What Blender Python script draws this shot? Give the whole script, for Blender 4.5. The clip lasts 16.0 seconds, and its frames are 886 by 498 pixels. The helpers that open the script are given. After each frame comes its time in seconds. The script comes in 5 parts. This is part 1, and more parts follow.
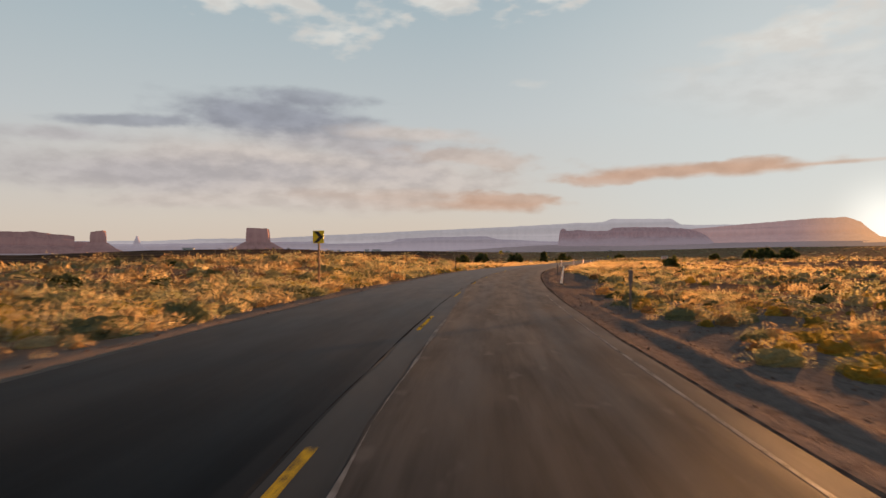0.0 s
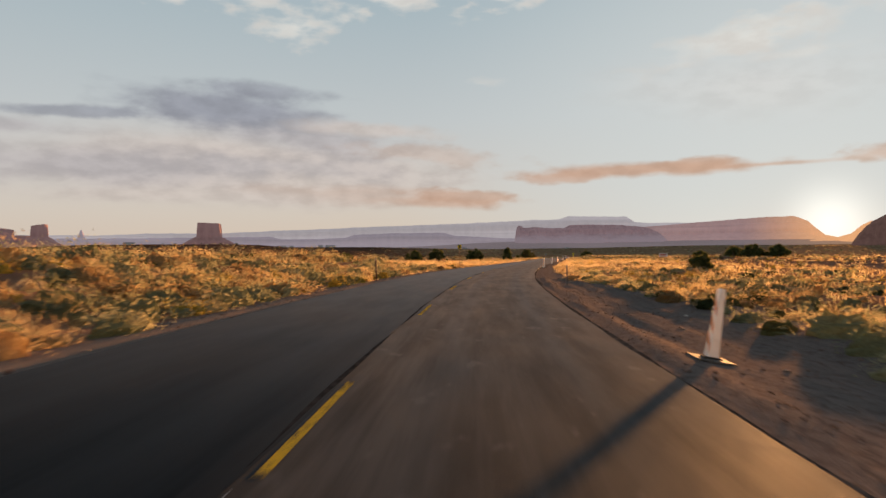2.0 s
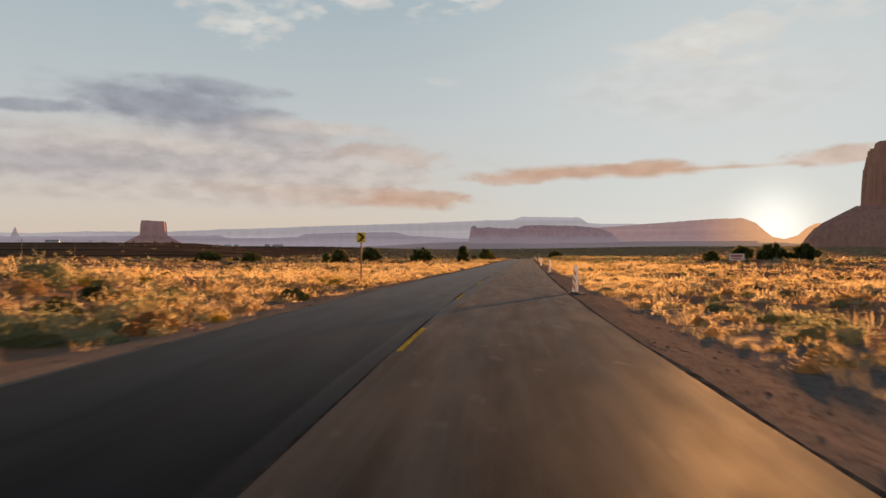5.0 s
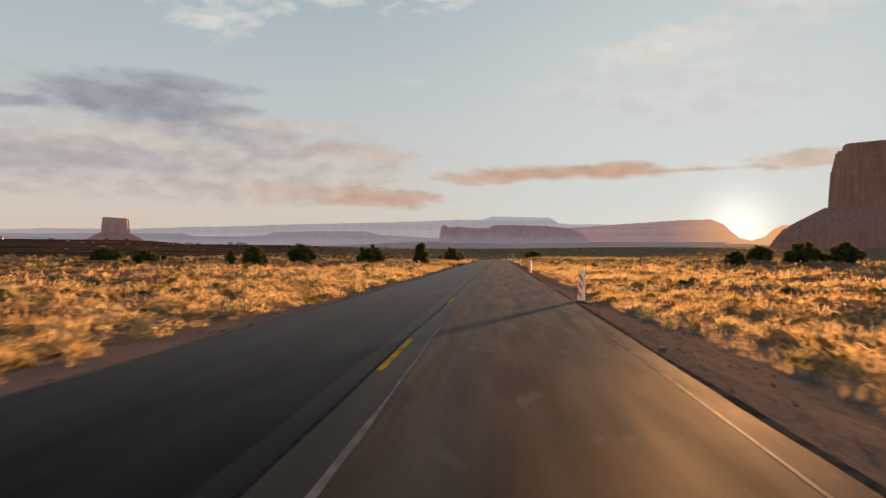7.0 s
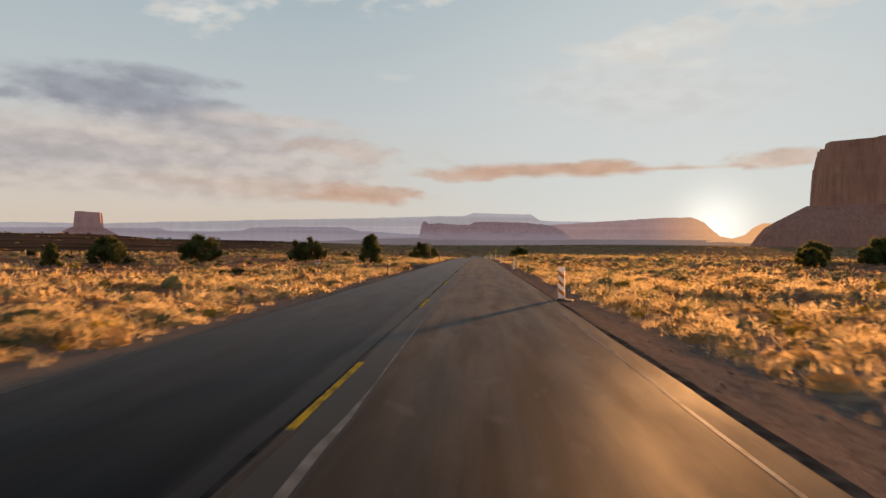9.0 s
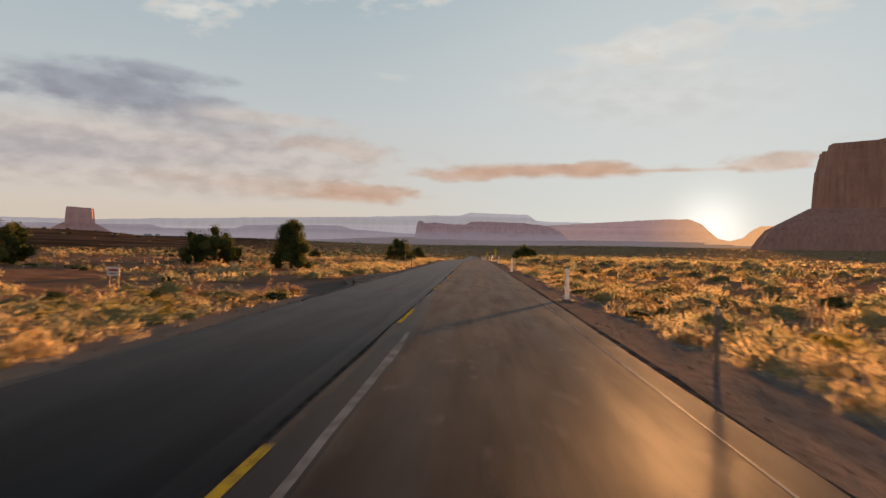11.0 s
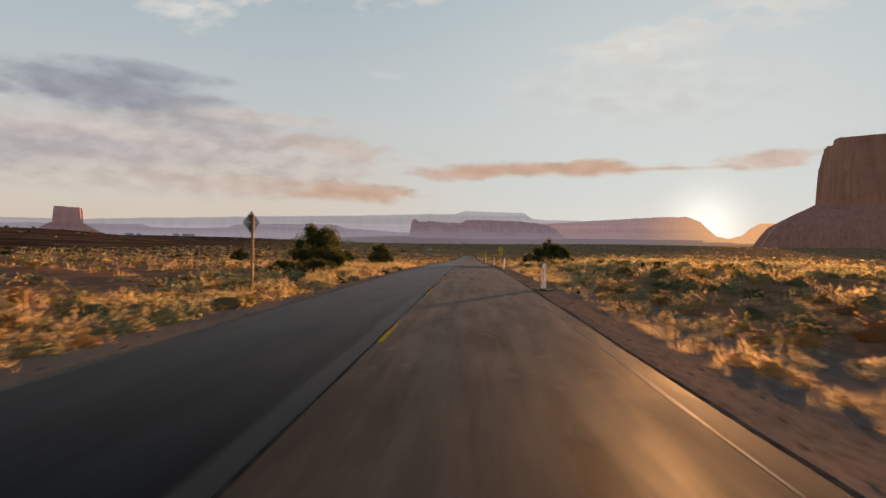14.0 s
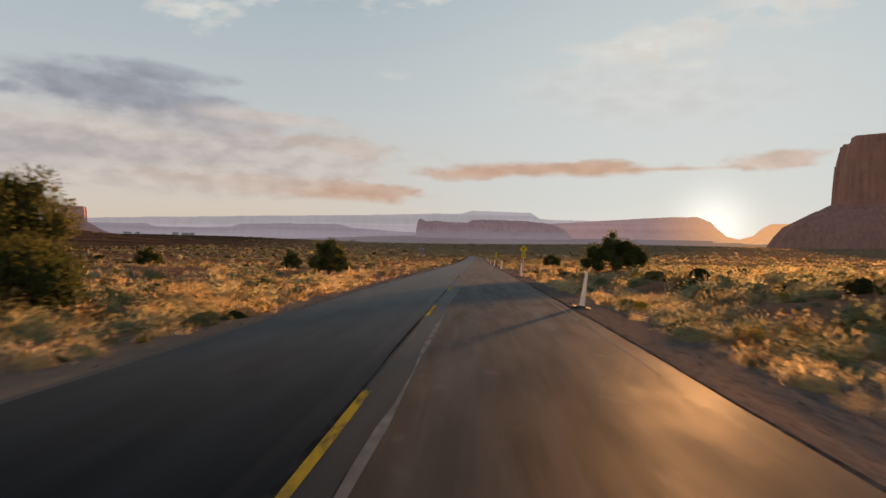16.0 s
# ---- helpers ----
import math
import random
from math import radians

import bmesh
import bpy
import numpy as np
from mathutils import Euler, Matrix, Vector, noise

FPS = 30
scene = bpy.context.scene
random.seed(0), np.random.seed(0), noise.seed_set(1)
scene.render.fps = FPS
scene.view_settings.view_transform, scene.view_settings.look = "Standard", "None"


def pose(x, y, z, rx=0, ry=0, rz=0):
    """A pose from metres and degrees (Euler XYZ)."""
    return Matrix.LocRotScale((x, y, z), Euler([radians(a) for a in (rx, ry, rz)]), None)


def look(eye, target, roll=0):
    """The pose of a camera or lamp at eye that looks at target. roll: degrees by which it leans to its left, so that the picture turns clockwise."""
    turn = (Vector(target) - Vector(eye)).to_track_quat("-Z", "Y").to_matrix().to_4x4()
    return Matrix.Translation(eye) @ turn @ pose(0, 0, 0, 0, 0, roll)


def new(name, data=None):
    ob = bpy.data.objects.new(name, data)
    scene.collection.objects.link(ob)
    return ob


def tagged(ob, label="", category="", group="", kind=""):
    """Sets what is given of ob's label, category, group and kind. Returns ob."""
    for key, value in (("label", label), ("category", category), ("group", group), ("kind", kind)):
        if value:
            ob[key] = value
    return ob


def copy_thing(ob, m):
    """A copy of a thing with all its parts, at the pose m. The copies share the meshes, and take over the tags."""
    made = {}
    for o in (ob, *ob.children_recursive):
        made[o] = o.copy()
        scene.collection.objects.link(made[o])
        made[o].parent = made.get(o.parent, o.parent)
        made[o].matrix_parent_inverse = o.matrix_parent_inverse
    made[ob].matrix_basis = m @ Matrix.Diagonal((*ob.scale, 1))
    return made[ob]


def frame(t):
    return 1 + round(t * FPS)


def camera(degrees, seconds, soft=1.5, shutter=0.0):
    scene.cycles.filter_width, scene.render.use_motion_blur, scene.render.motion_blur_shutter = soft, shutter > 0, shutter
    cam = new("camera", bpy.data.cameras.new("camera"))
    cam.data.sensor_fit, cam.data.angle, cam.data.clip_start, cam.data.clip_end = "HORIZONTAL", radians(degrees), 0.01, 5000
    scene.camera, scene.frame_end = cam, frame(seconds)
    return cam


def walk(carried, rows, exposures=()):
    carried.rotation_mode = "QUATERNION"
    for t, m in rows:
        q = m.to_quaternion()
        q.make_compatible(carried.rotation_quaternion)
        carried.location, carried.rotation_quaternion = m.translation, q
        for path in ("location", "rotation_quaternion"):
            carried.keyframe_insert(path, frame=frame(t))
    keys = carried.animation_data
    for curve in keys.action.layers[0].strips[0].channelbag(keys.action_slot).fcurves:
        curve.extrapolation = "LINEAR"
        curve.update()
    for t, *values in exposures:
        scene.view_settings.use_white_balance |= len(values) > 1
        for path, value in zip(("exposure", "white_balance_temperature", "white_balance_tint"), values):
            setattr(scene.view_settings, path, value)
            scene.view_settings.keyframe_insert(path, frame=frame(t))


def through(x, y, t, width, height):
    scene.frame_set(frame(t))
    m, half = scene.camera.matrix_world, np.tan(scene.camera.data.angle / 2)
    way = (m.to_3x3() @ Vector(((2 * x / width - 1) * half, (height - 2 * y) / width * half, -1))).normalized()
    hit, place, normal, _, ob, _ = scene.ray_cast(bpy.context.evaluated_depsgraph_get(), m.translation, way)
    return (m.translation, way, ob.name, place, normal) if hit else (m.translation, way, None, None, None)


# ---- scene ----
cam = camera(64.03, 16.0, shutter=0.28)
PATH = [
    (0, pose(1.666, 26.732, 1.453, 90.742, 0.422, 0.000)),
    (0.5, pose(2.130, 35.023, 1.451, 90.731, 0.362, -0.666)),
    (1, pose(2.673, 43.287, 1.452, 90.667, 0.188, -1.570)),
    (1.5, pose(3.322, 51.775, 1.455, 90.518, 0.123, -2.534)),
    (2, pose(4.153, 60.540, 1.456, 90.442, 0.176, -3.494)),
    (2.5, pose(5.117, 69.400, 1.458, 90.458, 0.097, -4.250)),
    (3, pose(6.193, 78.409, 1.460, 90.505, 0.034, -4.788)),
    (3.5, pose(7.407, 87.590, 1.463, 90.482, 0.114, -5.317)),
    (4, pose(8.751, 96.599, 1.467, 90.471, 0.069, -6.053)),
    (4.8, pose(11.264, 111.286, 1.465, 90.450, -0.041, -6.989)),
    (5.65, pose(14.422, 127.062, 1.466, 90.428, -0.158, -7.984)),
    (6.5, pose(17.989, 142.987, 1.470, 90.406, -0.275, -8.978)),
    (7, pose(20.259, 152.367, 1.471, 90.421, -0.383, -9.591)),
    (7.5, pose(22.618, 161.824, 1.473, 90.308, -0.386, -10.141)),
    (8, pose(25.014, 171.371, 1.473, 90.238, -0.443, -10.534)),
    (8.5, pose(27.448, 181.042, 1.468, 90.216, -0.647, -10.851)),
    (9, pose(29.910, 190.840, 1.463, 90.160, -0.677, -11.140)),
    (9.8, pose(33.815, 206.475, 1.461, 90.153, -0.902, -11.262)),
    (10.65, pose(38.041, 223.391, 1.464, 90.147, -1.142, -11.391)),
    (11.5, pose(42.332, 240.567, 1.464, 90.140, -1.381, -11.520)),
    (12, pose(44.917, 250.803, 1.463, 90.133, -1.310, -11.539)),
    (12.5, pose(47.493, 261.085, 1.462, 90.146, -1.202, -11.566)),
    (13, pose(50.056, 271.414, 1.462, 90.082, -1.046, -11.598)),
    (13.5, pose(52.618, 281.789, 1.463, 90.058, -0.993, -11.755)),
    (14, pose(55.198, 292.255, 1.481, 90.067, -1.054, -11.828)),
    (14.5, pose(57.783, 302.862, 1.482, 90.094, -1.236, -11.911)),
    (15, pose(60.374, 313.519, 1.481, 90.082, -1.316, -11.700)),
    (15.5, pose(62.962, 324.128, 1.476, 90.135, -1.333, -11.329)),
    (16, pose(65.521, 334.676, 1.465, 90.054, -1.202, -11.306)),
]
walk(cam, PATH, [(0.0, 0.76), (16.0, 0.76)])

# ---- sun and sky ----
SUN_AZ, SUN_EL = 32.2, 2.8
sun_dir = Vector((math.sin(radians(SUN_AZ)) * math.cos(radians(SUN_EL)), math.cos(radians(SUN_AZ)) * math.cos(radians(SUN_EL)), math.sin(radians(SUN_EL))))
lamp = bpy.data.lights.new("sun", "SUN")
lamp.energy, lamp.angle, lamp.color = 9.2, radians(1.9), (1.0, 0.45, 0.15)
sun = new("sun", lamp)
sun.matrix_world = look((0, 0, 50), Vector((0, 0, 50)) - sun_dir)


class Graph:
    """Short forms for shader nodes."""

    def __init__(self, tree):
        self.t = tree
        tree.nodes.clear()

    def node(self, kind, **inputs):
        n = self.t.nodes.new(kind)
        for k, v in inputs.items():
            key = int(k[1:]) if k[0] == "i" and k[1:].isdigit() else k.replace("_", " ")
            self.set(n.inputs[key], v)
        return n

    def set(self, socket, v):
        if isinstance(v, bpy.types.NodeSocket):
            self.t.links.new(v, socket)
        elif isinstance(v, (tuple, list)) and len(v) == 3 and socket.type == "RGBA":
            socket.default_value = (*v, 1)
        else:
            socket.default_value = v

    def math(self, op, a, b=0.0, c=0.0, clamp=False):
        n = self.node("ShaderNodeMath", i0=a, i1=b, i2=c)
        n.operation, n.use_clamp = op, clamp
        return n.outputs[0]

    def ramp(self, x, lo, hi, to_lo=0.0, to_hi=1.0, kind="SMOOTHSTEP"):
        n = self.t.nodes.new("ShaderNodeMapRange")
        n.interpolation_type = kind
        for i, v in enumerate((x, lo, hi, to_lo, to_hi)):
            self.set(n.inputs[i], v)
        return n.outputs[0]

    def mix(self, k, a, b, blend="MIX"):
        n = self.t.nodes.new("ShaderNodeMix")
        n.data_type, n.blend_type = "RGBA", blend
        self.set(n.inputs[0], k)
        self.set(n.inputs[6], a)
        self.set(n.inputs[7], b)
        return n.outputs[2]

    def noise(self, vec, scale, detail=4.0, rough=0.55, out=0):
        n = self.node("ShaderNodeTexNoise", Vector=vec, Scale=scale, Detail=detail, Roughness=rough)
        return n.outputs[out]

    def curve(self, x, stops):
        n = self.t.nodes.new("ShaderNodeValToRGB")
        self.set(n.inputs[0], x)
        e = n.color_ramp.elements
        while len(e) < len(stops):
            e.new(0.5)
        for el, (p, c) in zip(e, stops):
            el.position, el.color = p, (*c, 1)
        return n.outputs[0]

    def vec(self, x, y, z=0.0):
        return self.node("ShaderNodeCombineXYZ", X=x, Y=y, Z=z).outputs[0]


world = bpy.data.worlds.new("sky")
scene.world = world
world.use_nodes = True
g = Graph(world.node_tree)
way = g.node("ShaderNodeTexCoord").outputs["Generated"]
sep = g.node("ShaderNodeSeparateXYZ", Vector=way).outputs
DEG = 180 / math.pi
az = g.math("MULTIPLY", g.math("ARCTAN2", sep[0], sep[1]), DEG)
el = g.math("MULTIPLY", g.math("ARCSINE", sep[2]), DEG)
nishita = g.t.nodes.new("ShaderNodeTexSky")
nishita.sky_type, nishita.sun_disc = "NISHITA", False
nishita.sun_elevation, nishita.sun_rotation = radians(SUN_EL), radians(SUN_AZ)
nishita.altitude, nishita.dust_density, nishita.ozone_density = 1600, 1.2, 1.0
nishita_col = g.mix(1.0, nishita.outputs[0], (0.005, 0.005, 0.005), "MULTIPLY")
# thin high haze lit by the low sun: warm at the horizon, grey blue above
haze = g.curve(g.math("DIVIDE", el, 90.0, clamp=True), [
    (0.0, (0.61, 0.49, 0.40)), (0.035, (0.61, 0.535, 0.465)), (0.07, (0.57, 0.545, 0.515)), (0.12, (0.50, 0.53, 0.54)), (0.22, (0.37, 0.45, 0.49)), (0.34, (0.23, 0.29, 0.34)), (0.55, (0.10, 0.135, 0.18)), (1.0, (0.06, 0.085, 0.13))])
to_sun = g.node("ShaderNodeVectorMath", i0=way, i1=tuple(Vector((math.sin(radians(32.2)) * math.cos(radians(2.1)), math.cos(radians(32.2)) * math.cos(radians(2.1)), math.sin(radians(2.1))))))
to_sun.operation = "DOT_PRODUCT"
gap = g.math("MULTIPLY", g.math("ARCCOSINE", g.math("MINIMUM", to_sun.outputs[1], 0.9999999)), DEG)
bright = g.ramp(gap, 5.0, 36.0, 1.0, 0.0)
haze = g.mix(g.math("MULTIPLY", bright, 0.97), haze, (0.585, 0.62, 0.62))
away = g.math("MAXIMUM", g.ramp(gap, 55.0, 130.0, 1.0, 0.80), g.ramp(el, 14.0, 45.0, 0.85, 0.0))
# clouds: broad streaks in the direction of the wind, edges broken up by noise
cv = g.vec(g.math("MULTIPLY", az, 0.075), g.math("MULTIPLY", el, 0.19))
n1 = g.noise(cv, 2.2, 4.0, 0.5)
n2 = g.noise(g.vec(g.math("MULTIPLY", az, 0.20), g.math("MULTIPLY", el, 0.46), 3.0), 2.4, 5.0, 0.5)
ragged = g.math("ADD", g.math("MULTIPLY", g.math("SUBTRACT", n1, 0.5), 1.9), g.math("MULTIPLY", g.math("SUBTRACT", n2, 0.5), 1.1))


billow = g.ramp(n2, 0.30, 0.70)


def cloud(below, a0, e0, wide, high, slope, colour, dense, soft=0.55, rag=1.0):
    da = g.math("SUBTRACT", az, a0)
    de = g.math("SUBTRACT", g.math("SUBTRACT", el, e0), g.math("MULTIPLY", da, slope))
    x, y = g.math("DIVIDE", da, wide), g.math("DIVIDE", de, high)
    d = g.math("SQRT", g.math("ADD", g.math("MULTIPLY", x, x), g.math("MULTIPLY", y, y)))
    d = g.math("ADD", d, g.math("MULTIPLY", ragged, rag))
    k = g.math("MULTIPLY", g.ramp(d, 1.0, 1.0 - soft, 0.0, 1.0), dense)
    return g.mix(k, below, g.mix(billow, tuple(x * 0.92 for x in colour), tuple(min(x * 1.10, 0.75) for x in colour)))


sky = haze
CREAM, PINK, MAUVE, GREY, ROSE, WHITE, VEIL = (0.56, 0.49, 0.45), (0.53, 0.415, 0.355), (0.42, 0.39, 0.40), (0.275, 0.285, 0.33), (0.51, 0.33, 0.245), (0.70, 0.66, 0.61), (0.60, 0.585, 0.565)
# each: azimuth, elevation, half width, half height, slope, colour, density, softness, raggedness
CLOUD_BANK = (
    (-14, 7.0, 25, 4.2, -0.02, CREAM, 0.6, 0.8, 0.15),
    (-11, 6.4, 22, 3.2, -0.02, CREAM, 0.95, 0.6, 0.32), (-22, 6.6, 17, 2.3, 0.0, MAUVE, 0.85, 0.9, 0.42), (-8, 6.9, 14, 1.5, -0.06, MAUVE, 0.6, 0.9, 0.7),
    (-2, 4.7, 14, 1.1, -0.03, PINK, 0.8, 0.8, 0.6), (-16, 4.5, 16, 0.8, 0.0, CREAM, 0.8, 0.9, 0.5), (3.0, 4.2, 6.5, 0.6, -0.03, ROSE, 0.7, 0.8, 0.6),
    (-8.0, 9.4, 13, 2.1, -0.12, MAUVE, 0.85, 0.8, 0.5), (-14.0, 11.2, 10.5, 2.1, -0.06, GREY, 0.92, 0.75, 0.5), (-10.5, 12.7, 7.0, 0.9, -0.05, GREY, 0.7, 0.8, 0.7),
    (-24, 10.3, 7, 0.6, 0.05, GREY, 0.75, 0.7, 0.7), (-2.5, 9.9, 8, 0.8, -0.05, CREAM, 0.75, 0.8, 0.8), (-28, 9.0, 7, 0.9, 0.0, MAUVE, 0.7, 0.9, 0.7),
)
SUNSET_STREAKS = (
    (3, 8.0, 10, 0.9, -0.10, PINK, 0.6, 0.7), (5.5, 4.7, 5.5, 0.7, -0.04, ROSE, 0.75, 0.6), (19.3, 6.55, 13.5, 0.74, 0.012, ROSE, 0.95, 0.75, 0.6),
    (13, 6.1, 5, 0.6, 0.03, ROSE, 0.75, 0.6), (23.2, 6.95, 3.4, 0.6, 0.0, ROSE, 0.8, 0.6), (28.3, 6.55, 7.5, 0.26, 0.012, ROSE, 0.7, 0.9, 0.5),
)
HIGH_CLOUDS = (
    (37.2, 7.05, 3.9, 0.95, 0.06, PINK, 0.9, 0.5), (-10.0, 19.4, 6.2, 2.6, -0.25, WHITE, 0.75, 1.0, 2.1), (-18, 19.5, 2.6, 1.5, 0.0, WHITE, 0.75, 0.8, 2.0),
    (1.6, 20.0, 4.0, 1.9, -0.05, WHITE, 0.8, 0.9, 2.0), (8.5, 20.6, 4.6, 1.3, 0, WHITE, 0.75, 0.8, 2.0), (6.6, 13.6, 2.2, 0.5, 0, WHITE, 0.35, 0.9, 1.5),
    (27, 12.5, 17, 4.0, 0.0, VEIL, 0.55, 1.0, 0.35), (25.5, 15.6, 7, 1.5, 0.16, WHITE, 0.50, 0.9, 1.5), (32, 16.4, 9, 1.4, 0.14, WHITE, 0.50, 0.9, 1.6),
    (37, 18.2, 8, 1.3, 0.08, WHITE, 0.55, 0.9, 1.7), (30, 14.2, 6, 0.6, 0.04, WHITE, 0.40, 0.9, 1.4), (60, 10, 18, 2.5, 0.02, CREAM, 0.5, 0.8),
    (-60, 12, 22, 3.5, 0.02, MAUVE, 0.6, 0.8),
)
for spec in CLOUD_BANK + SUNSET_STREAKS + HIGH_CLOUDS:
    sky = cloud(sky, *spec)
sky = g.mix(1.0, sky, g.node("ShaderNodeCombineColor", Red=away, Green=away, Blue=away).outputs[0], "MULTIPLY")
# glow round the sun and its bright core on the ridge
glow = g.math("POWER", g.ramp(gap, 0.0, 8.0, 1.0, 0.0, "LINEAR"), 2.2)
sky = g.mix(glow, sky, (0.04, 0.035, 0.03), "ADD")
core = g.math("POWER", g.ramp(gap, 0.0, 5.5, 1.0, 0.0), 2.0)
sky = g.mix(core, sky, (0.36, 0.35, 0.31), "ADD")
below = g.ramp(el, -2.0, 0.0, 1.0, 0.0)
sky = g.mix(below, sky, (0.22, 0.14, 0.09))
g.t.links.new(g.node("ShaderNodeBackground", Color=g.mix(1.0, sky, nishita_col, "ADD"), Strength=0.605).outputs[0], g.node("ShaderNodeOutputWorld").inputs[0])

# ---- the way of the road: s metres along it, o metres to the right of its centre line ----
KNOT_S = (-20, 0, 20, 40, 60, 80, 100, 120, 140, 160, 600)
KNOT_H = (-2.249, -0.342, 1.608, 3.645, 5.63, 7.191, 9.287, 11.432, 12.976, 14.051, 14.051)
BANK_S = (0, 60, 120, 170, 230, 300)
BANK = (0.060, 0.0466, 0.0313, 0.0032, 0.0, 0.0)
CROWN = 0.0399
S_TAB = np.arange(-20, 621, 1.0)
H_TAB = np.radians(np.interp(S_TAB, KNOT_S, KNOT_H))
X_TAB = np.concatenate([[0], np.cumsum(np.sin(H_TAB[:-1]))])
Y_TAB = np.concatenate([[0], np.cumsum(np.cos(H_TAB[:-1]))])
X_TAB, Y_TAB = X_TAB - X_TAB[20], Y_TAB - Y_TAB[20]


def road_xy(s, o):
    """Plan position; far from the road the offset turns to one fixed direction, so that the sheet never folds."""
    s, o = np.broadcast_arrays(np.asarray(s, float), np.asarray(o, float))
    h = np.interp(s, S_TAB, H_TAB)
    x = np.interp(s, S_TAB, X_TAB)
    y = np.interp(s, S_TAB, Y_TAB)
    for end, past in ((0, np.minimum(s - S_TAB[0], 0)), (-1, np.maximum(s - S_TAB[-1], 0))):
        x, y = x + past * math.sin(H_TAB[end]), y + past * math.cos(H_TAB[end])
    k = np.clip((np.abs(o) - 30) / 250, 0, 1)
    k = k * k * (3 - 2 * k)
    h = h * (1 - k) + radians(10) * k
    return x + o * np.cos(h), y - o * np.sin(h)


def road_z(s, o):
    s, o = np.broadcast_arrays(np.asarray(s, float), np.asarray(o, float))
    down = 0.5 * (np.sqrt((s - 362) ** 2 + 22 ** 2) + (s - 362)) - 0.5 * (np.sqrt((s - 530) ** 2 + 60 ** 2) + (s - 530))
    return -0.0125 * down - np.interp(s, BANK_S, BANK) * o - CROWN * np.clip((s - 100) / 100, 0, 1) * np.abs(o)


def lattice(x, y, seed=0):
    """Smooth value noise between 0 and 1."""
    x, y = np.asarray(x, float), np.asarray(y, float)
    xi, yi = np.floor(x).astype(np.int64), np.floor(y).astype(np.int64)
    u, v = x - xi, y - yi
    u, v = u * u * (3 - 2 * u), v * v * (3 - 2 * v)

    def corner(a, b):
        n = (a * 374761393 + b * 668265263 + seed * 974634777) & 0xFFFFFFFF
        n = ((n ^ (n >> 13)) * 1274126177) & 0xFFFFFFFF
        return ((n ^ (n >> 16)) & 0xFFFF) / 65535.0

    return ((corner(xi, yi) * (1 - u) + corner(xi + 1, yi) * u) * (1 - v)
            + (corner(xi, yi + 1) * (1 - u) + corner(xi + 1, yi + 1) * u) * v)


def ease(a, b, x):
    k = np.clip((np.asarray(x, float) - a) / (b - a), 0, 1)
    return k * k * (3 - 2 * k)


LEFT_EDGE, RIGHT_EDGE = -3.6, 4.0


def far_rise(x, y):
    """The plain lifts slowly towards the mesas, with one terraced hill in the west and a long swell behind it."""
    r = np.hypot(x - 40, y - 250)
    az = np.degrees(np.arctan2(x, y + 1e-6))
    e = 0.50 + 0.22 * ease(8, 26, az)
    z = r * np.tan(np.radians(e)) * ease(420, 1900, r) + 4 * (lattice(x / 330, y / 330, 7) - 0.5) * ease(500, 1500, r)
    hx, hy = (x + 310) / np.where(x > -310, 170.0, 420.0), (y - 1240) / 300.0
    hill = np.exp(-(hx * hx + hy * hy) ** 1.3)
    steps = hill * 7
    z = z + 11 * np.exp(-((x + 270) / 360.0) ** 2 - ((y - 1980) / 420.0) ** 2)
    return z + 19 * (0.5 * hill + 0.5 * (np.floor(steps) + ease(0.55, 1.0, steps - np.floor(steps))) / 7)


def track_half(o):
    """Half the width of the dirt track that leaves the road on the left, by the distance from the road."""
    return 3.0 + 10.0 * np.exp(-np.maximum(-o - 3.6, 0) / 3.0)


def on_track(s, o):
    return (1 - ease(0.8, 1.25, np.abs(s - (271 + 0.2 * (o + 3.6))) / track_half(o))) * ease(3.0, 3.8, -o) * (1 - ease(55, 75, -o))


